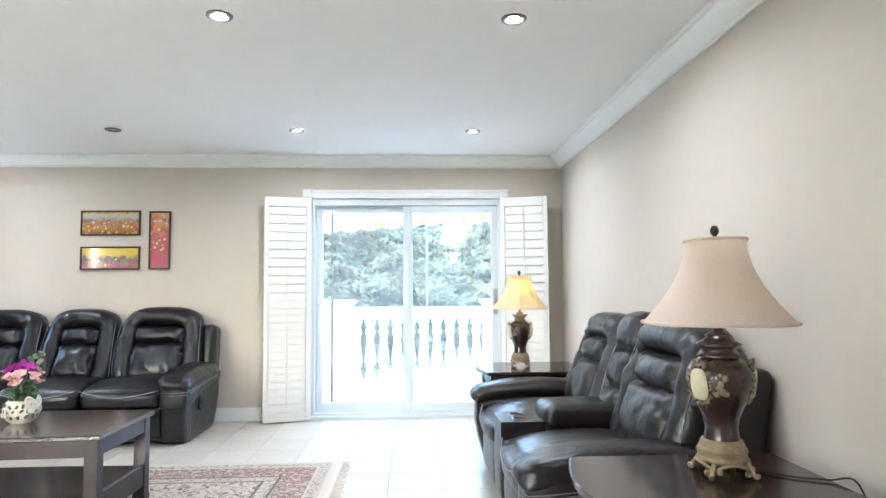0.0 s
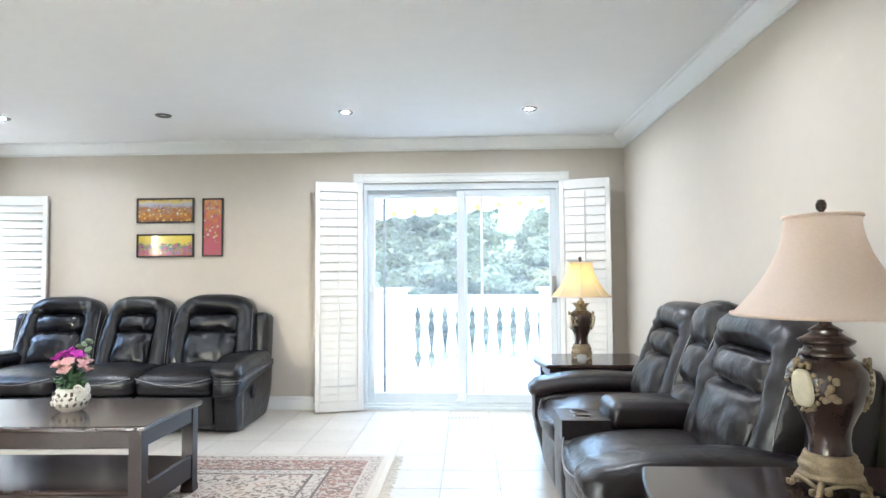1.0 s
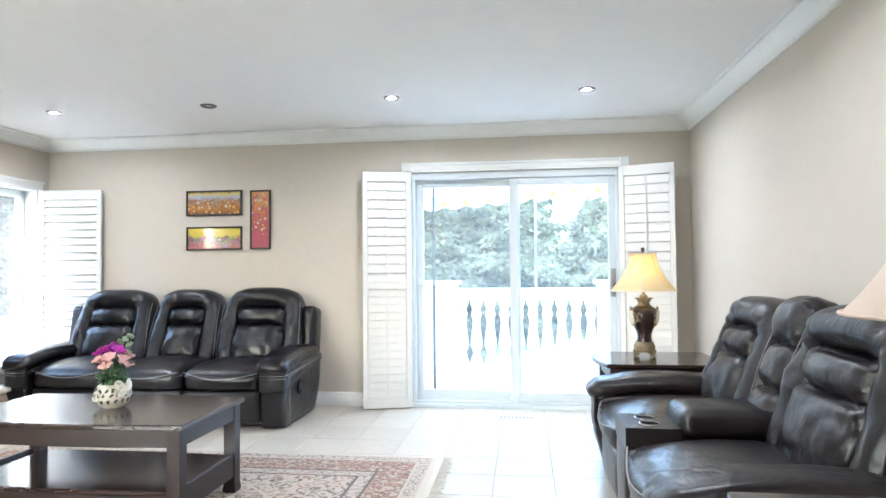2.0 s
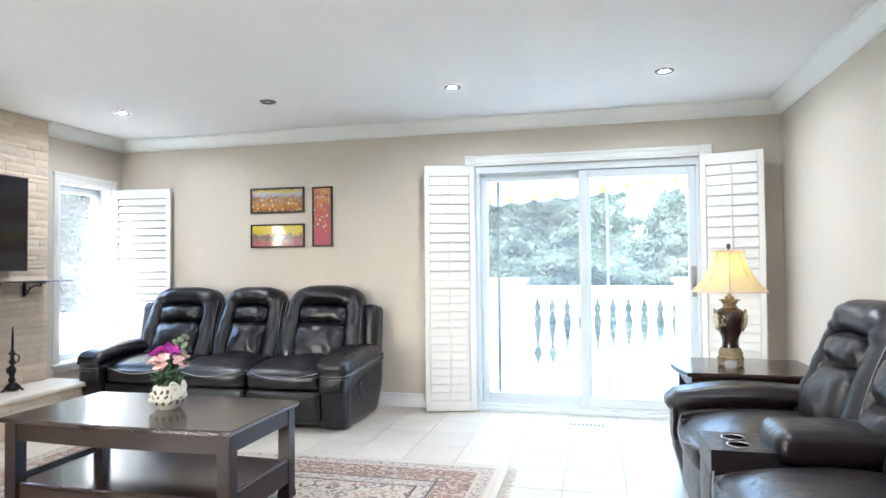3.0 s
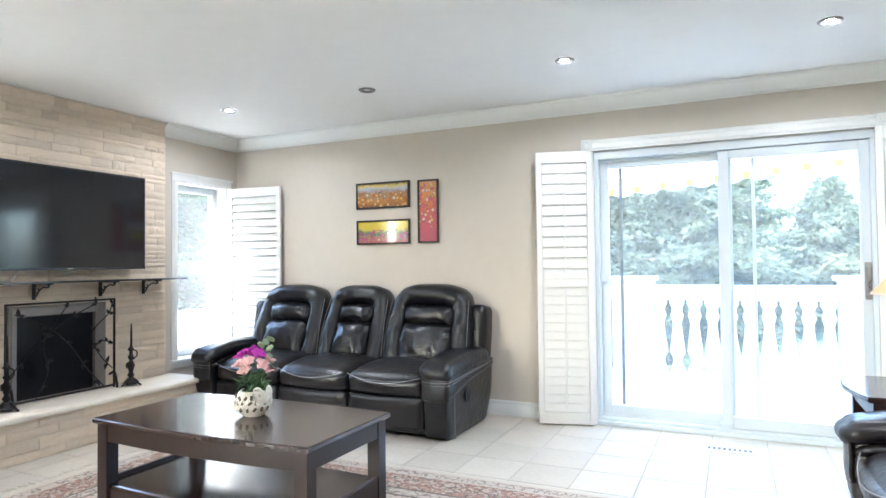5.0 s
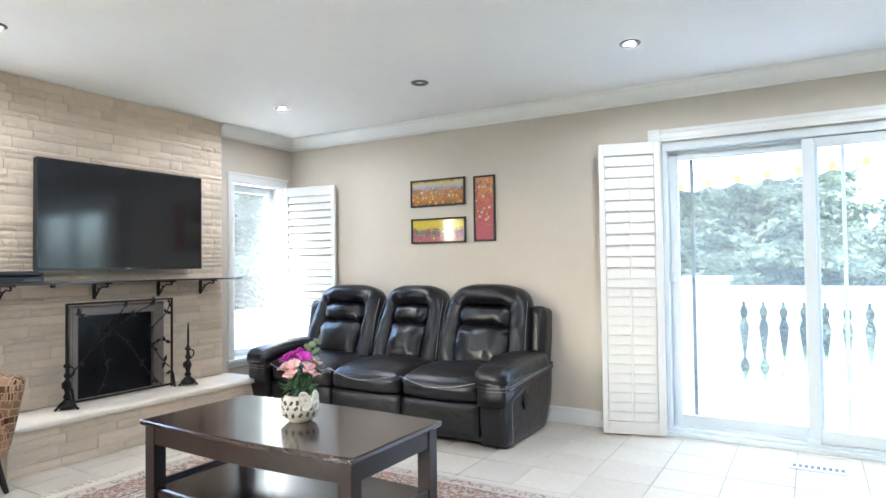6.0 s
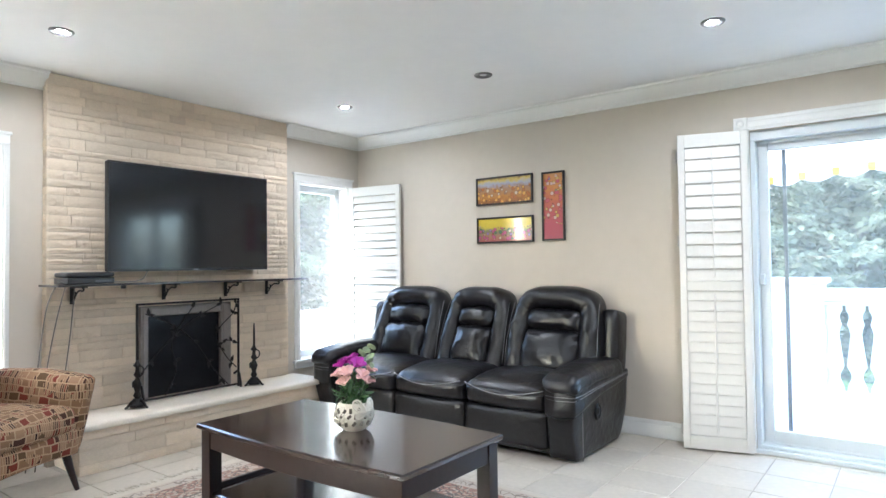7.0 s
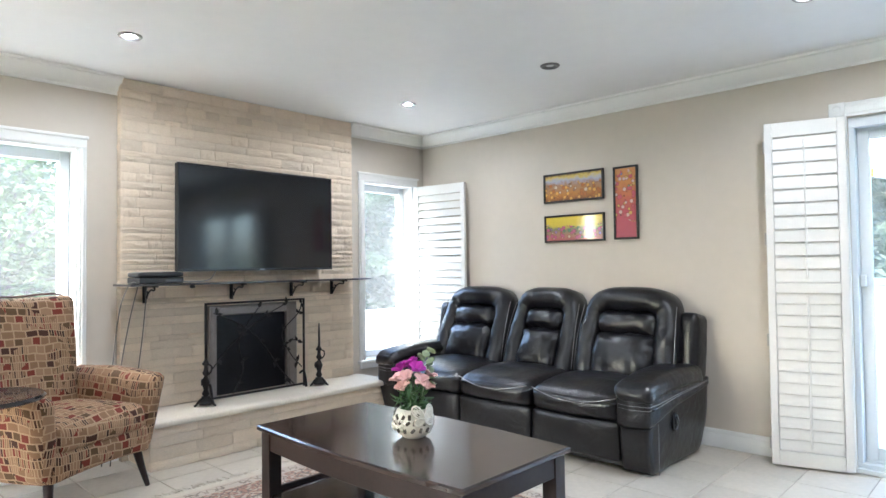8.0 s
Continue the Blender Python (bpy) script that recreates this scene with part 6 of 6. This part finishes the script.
for i in range(23):
    xa = -3.2 + PITCH * i
    bm = grid_sheet(8, 2, lambda s, t, xa=xa: (xa + PITCH * s, 8.075 + 0.004 * math.sin(6 * s), awn_z(xa + PITCH * s) + 0.06 - t * (0.125 + 0.045 * abs(math.sin(math.pi * s)))))
    sc = part("scallop", bm, M_AWN, awn)
    part("yellow_mark", grid_sheet(2, 1, lambda s, t, xa=xa: (xa - 0.03 + 0.06 * s, 8.068, awn_z(xa) - 0.005 - 0.068 * t)), M_AWNY, sc, "yellow printed mark")


# ---- trees ----
def spruce(x, y, height, spread, seed, material, z=-0.62):
    """A conifer: tapered trunk, drooping whorled limbs, and sprays of small needle clumps along them."""
    rt = random.Random(seed)
    t = thing("spruce_tree", x, y, z, label="tall drooping " + ("blue-grey" if material is M_SPRUCE else "green") + " spruce tree on the lawn", category="tree", group="trees beyond the terrace")
    part("trunk", tube(bmesh.new(), [(0, 0, 0), (0.03, 0.02, height * 0.5), (0, 0, height)], 0.022 * height, 8, taper=0.08), M_BARK, t, smooth=True)
    verts, faces = [], []
    limbs = bmesh.new()
    zl = 0.35
    while zl < height * 0.97:
        f = 1 - zl / height
        ln = spread * (f ** 0.8) * rt.uniform(0.75, 1.1) + 0.15
        for k in range(rt.randint(5, 7)):
            a = rt.uniform(0, 6.283)
            l2 = ln * rt.uniform(0.6, 1.12)
            droop = rt.uniform(0.12, 0.38)
            pts = []
            for i in range(6):
                s = i / 5
                pts.append(Vector((l2 * s * math.cos(a), l2 * s * math.sin(a), zl + l2 * (0.10 * s - droop * s * s + 0.12 * s ** 3))))
            tube(limbs, pts, 0.012 + 0.006 * ln, 4, taper=0.2)
            count = int(40 + 105 * l2)
            for i in range(count):
                s = rt.uniform(0.10, 1.0)
                j = min(4, int(s * 5))
                p = pts[j].lerp(pts[j + 1], s * 5 - j) + Vector((rt.gauss(0, 0.05), rt.gauss(0, 0.05), rt.gauss(0, 0.06)))
                da = a + rt.choice((-1, 1)) * rt.uniform(0.2, 1.5)
                sl = (0.11 + 0.15 * (1 - s)) * rt.uniform(0.5, 1.25) * (0.7 + 0.18 * spread)
                d = Vector((math.cos(da), math.sin(da), rt.uniform(-1.0, 0.45))).normalized() * sl
                q = p + d
                up = Vector((rt.uniform(-1, 1), rt.uniform(-1, 1), rt.uniform(0.1, 1))).normalized()
                wv = d.cross(up).normalized() * sl * 0.21
                nn = len(verts)
                mid = p.lerp(q, 0.5)
                verts += [p, mid + wv, q, mid - wv]
                faces += [(nn, nn + 1, nn + 2), (nn, nn + 2, nn + 3)]
        zl += rt.uniform(0.16, 0.26) * (0.8 + height * 0.03)
    part("limbs", limbs, M_BARK, t)
    me = bpy.data.meshes.new("crown")
    me.from_pydata([tuple(v) for v in verts], [], faces)
    me.materials.append(material)
    c = new("crown", me)
    c.parent = t
    return t


def broadleaf(x, y, height, spread, seed, z=-0.62):
    rt = random.Random(seed)
    t = thing("leafy_tree", x, y, z, label="bushy yellow-green broadleaf tree outside the window", category="tree", group="trees beyond the terrace")
    part("trunk", tube(bmesh.new(), [(0, 0, 0), (0.05, 0.03, height * 0.3), (0.1, 0, height * 0.6)], 0.05 + 0.012 * height, 8, taper=0.4), M_BARK, t, smooth=True)
    limbs = bmesh.new()
    verts, faces = [], []
    for k in range(30):
        a, e = rt.uniform(0, 6.283), rt.uniform(-0.2, 1.2)
        base = Vector((0.05, 0.02, height * rt.uniform(0.15, 0.55)))
        ln = spread * rt.uniform(0.6, 1.05)
        tip = base + Vector((ln * math.cos(a) * math.cos(e), ln * math.sin(a) * math.cos(e), ln * math.sin(e) * 1.1))
        mid = base.lerp(tip, 0.5) + Vector((rt.uniform(-0.2, 0.2), rt.uniform(-0.2, 0.2), 0.15))
        pts = smooth_path([base, mid, tip], 4)
        tube(limbs, pts, 0.035, 5, taper=0.2)
        for i in range(620):
            p = pts[rt.randint(2, len(pts) - 1)] + Vector((rt.gauss(0, 0.28), rt.gauss(0, 0.28), rt.gauss(0, 0.25)))
            s = rt.uniform(0.05, 0.10)
            u = Vector((rt.uniform(-1, 1), rt.uniform(-1, 1), rt.uniform(-0.6, 0.3))).normalized()
            w = u.cross(Vector((rt.uniform(-1, 1), rt.uniform(-1, 1), 1))).normalized()
            nn = len(verts)
            verts += [p, p + u * s * 0.5 + w * s * 0.35, p + u * s * 1.1, p + u * s * 0.5 - w * s * 0.35]
            faces.append((nn, nn + 1, nn + 2, nn + 3))
    part("limbs", limbs, M_BARK, t)
    me = bpy.data.meshes.new("crown")
    me.from_pydata([tuple(v) for v in verts], [], faces)
    me.materials.append(M_BROAD)
    c = new("crown", me)
    c.parent = t
    return t


for i, (x, y, h, s, m) in enumerate(((-3.6, 14.2, 9.5, 3.4, M_SPRUCE), (-0.9, 15.5, 6.0, 2.9, M_SPRUCE), (-1.75, 11.8, 2.3, 1.0, M_SPRUCE), (-7.4, 16.0, 10.0, 3.4, M_SPRUCE2), (2.0, 17.5, 3.7, 2.6, M_SPRUCE), (4.8, 16.5, 4.4, 2.0, M_SPRUCE2),
                                  (-11.5, 12.5, 8.5, 3.2, M_SPRUCE), (-10.2, 9.0, 7.5, 2.6, M_SPRUCE2), (-12.8, 16.5, 9.0, 3.2, M_SPRUCE), (-5.0, 22.0, 11.0, 4.0, M_SPRUCE2), (8.0, 20.0, 5.5, 2.8, M_SPRUCE), (-6.2, 19.0, 9.5, 3.6, M_SPRUCE2), (-2.4, 18.6, 8.6, 3.6, M_SPRUCE), (0.5, 20.5, 5.0, 3.0, M_SPRUCE2), (-15.0, 13.5, 9.0, 3.6, M_SPRUCE2))):
    spruce(x, y, h, s, 20 + i, m)
for i, (x, y, h, s) in enumerate(((-8.6, 3.2, 4.6, 1.7), (-9.3, 5.4, 4.2, 1.6), (-9.5, 1.6, 4.8, 1.8))):
    broadleaf(x, y, h, s, 60 + i)

# ---- floor tiles ----
P, GAP = 0.335, 0.005


def slab_mesh(name, sx, sy, th, bev, material):
    me = bpy.data.meshes.new(name)
    b2 = bmesh.new()
    rings = []
    for z, inset in ((-th, 0), (-bev, 0), (0, bev)):
        rings.append([b2.verts.new((a * (sx / 2 - inset), b * (sy / 2 - inset), z)) for a, b in ((-1, -1), (1, -1), (1, 1), (-1, 1))])
    for a, b in zip(rings, rings[1:]):
        for i in range(4):
            b2.faces.new((a[i], a[(i + 1) % 4], b[(i + 1) % 4], b[i]))
    b2.faces.new(rings[-1])
    b2.to_mesh(me)
    b2.free()
    me.materials.append(material)
    return me


tile_me = slab_mesh("tile", P - GAP, P - GAP, 0.006, 0.0012, M_TILE)
rt = random.Random(2)
fv, ff = [], []
for i in range(-14, 7):
    for j in range(-24, 5):
        cx, cy = -0.08 + P * (i + 0.5), 4.865 + P * (j + 0.5)
        x0, x1, y0, y1 = max(XL, cx - P / 2), min(XR, cx + P / 2), max(YB, cy - P / 2), min(YF, cy + P / 2)
        if x1 - x0 < 0.03 or y1 - y0 < 0.03:
            continue
        if cy > 1.9:
            o = new("tile", tile_me)
            o.parent = floor
            o.location = ((x0 + x1) / 2, (y0 + y1) / 2, rt.uniform(-0.0003, 0.0003))
            o.rotation_euler = (rt.uniform(-0.0008, 0.0008), rt.uniform(-0.0008, 0.0008), 0)
            o.scale = ((x1 - x0 - GAP) / (P - GAP), (y1 - y0 - GAP) / (P - GAP), 1)
        else:
            n = len(fv)
            g = GAP / 2
            for z in (-0.006, 0.0):
                fv += [(x0 + g, y0 + g, z), (x1 - g, y0 + g, z), (x1 - g, y1 - g, z), (x0 + g, y1 - g, z)]
            ff += [(n + 4, n + 5, n + 6, n + 7)] + [(n + k, n + (k + 1) % 4, n + 4 + (k + 1) % 4, n + 4 + k) for k in range(4)]
me = bpy.data.meshes.new("far_tiles")
me.from_pydata(fv, [], ff)
me.materials.append(M_TILE)
o = tagged(new("far_tiles", me), kind="stuff")
o.parent = floor


# ---- split-face stones ----
def stone_mesh(k):
    """A unit stone: rough cleft face to +x, 1 x 1 in y and z."""
    rs = random.Random(100 + k)
    me = bpy.data.meshes.new("stone")
    b2 = bmesh.new()
    ny, nz = 5, 3
    front = []
    for j in range(nz + 1):
        row = []
        for i in range(ny + 1):
            e = (i in (0, ny)) + (j in (0, nz))
            row.append(b2.verts.new(((0.55 if e else 1.0) * rs.uniform(0.55, 1.0) - 0.2 * (e == 2), i / ny - 0.5, j / nz - 0.5)))
        front.append(row)
    for j in range(nz):
        for i in range(ny):
            b2.faces.new((front[j][i], front[j][i + 1], front[j + 1][i + 1], front[j + 1][i]))
    rim = front[0] + [front[j][ny] for j in range(1, nz + 1)] + front[nz][-2::-1] + [front[j][0] for j in range(nz - 1, 0, -1)]
    back = [b2.verts.new((-1.0, v.co.y, v.co.z)) for v in rim]
    for i in range(len(rim)):
        j = (i + 1) % len(rim)
        b2.faces.new((back[i], back[j], rim[j], rim[i]))
    b2.to_mesh(me)
    b2.free()
    me.materials.append(M_STONE)
    return me


stones = [stone_mesh(k) for k in range(7)]
rs = random.Random(11)


def lay(parent, y0, y1, z0, z1, xf, holes=(), axis="x", lo=0.08, hi=0.30, course=0.056):
    """Courses of stones between two heights, broken round the holes."""
    cuts = [z0]
    while cuts[-1] < z1 - course * 0.6:
        cuts.append(min(z1, cuts[-1] + course * rs.choice((0.62, 0.9, 1.0, 1.25))))
    cuts[-1] = z1
    for za, zb in zip(cuts, cuts[1:]):
        h = zb - za
        spans = [(y0, y1)]
        for ha, hb, hc, hd in holes:
            if zb > hc + 0.01 and za < hd - 0.01:
                spans = [s for a, b in spans for s in ((a, min(b, ha)), (max(a, hb), b)) if s[1] - s[0] > 0.02]
        for a, b in spans:
            y = a
            while y < b - 1e-6:
                w = min(rs.uniform(lo, hi), b - y)
                if b - y - w < 0.07:
                    w = b - y
                o = new("stone", rs.choice(stones))
                o.parent = parent
                dep = rs.uniform(0.010, 0.021)
                if axis == "x":
                    o.matrix_local = Matrix.Translation((xf - 0.008, y + w / 2, (za + zb) / 2)) @ Matrix.Diagonal((dep, (w - 0.0025) * rs.choice((1, 1, 1)), (h - 0.0025), 1))
                else:
                    o.matrix_local = Matrix.Translation((y + w / 2, xf + 0.006, (za + zb) / 2)) @ pose(0, 0, 0, 0, 0, -90) @ Matrix.Diagonal((dep * 0.6, w - 0.0025, h - 0.0025, 1))
                y += w


lay(chim, CY0, CY1, HZ + 0.002, ZC - 0.002, CX - 0.004, [(FPY0 - 0.046, FPY1 + 0.076, 0, FPZ1 + 0.066)])
lay(chim, XL + 0.004, CX - 0.006, HZ + 0.002, ZC - 0.002, CY0 + 0.002, (), "y", 0.07, 0.075)
lay(hearth, HY0, HY1, 0.0, HZ - 0.048, HX, (), "x", 0.16, 0.36, 0.064)
lay(hearth, XL + 0.01, HX - 0.01, 0.0, HZ - 0.048, HY0 + 0.005, (), "y", 0.16, 0.3, 0.064)
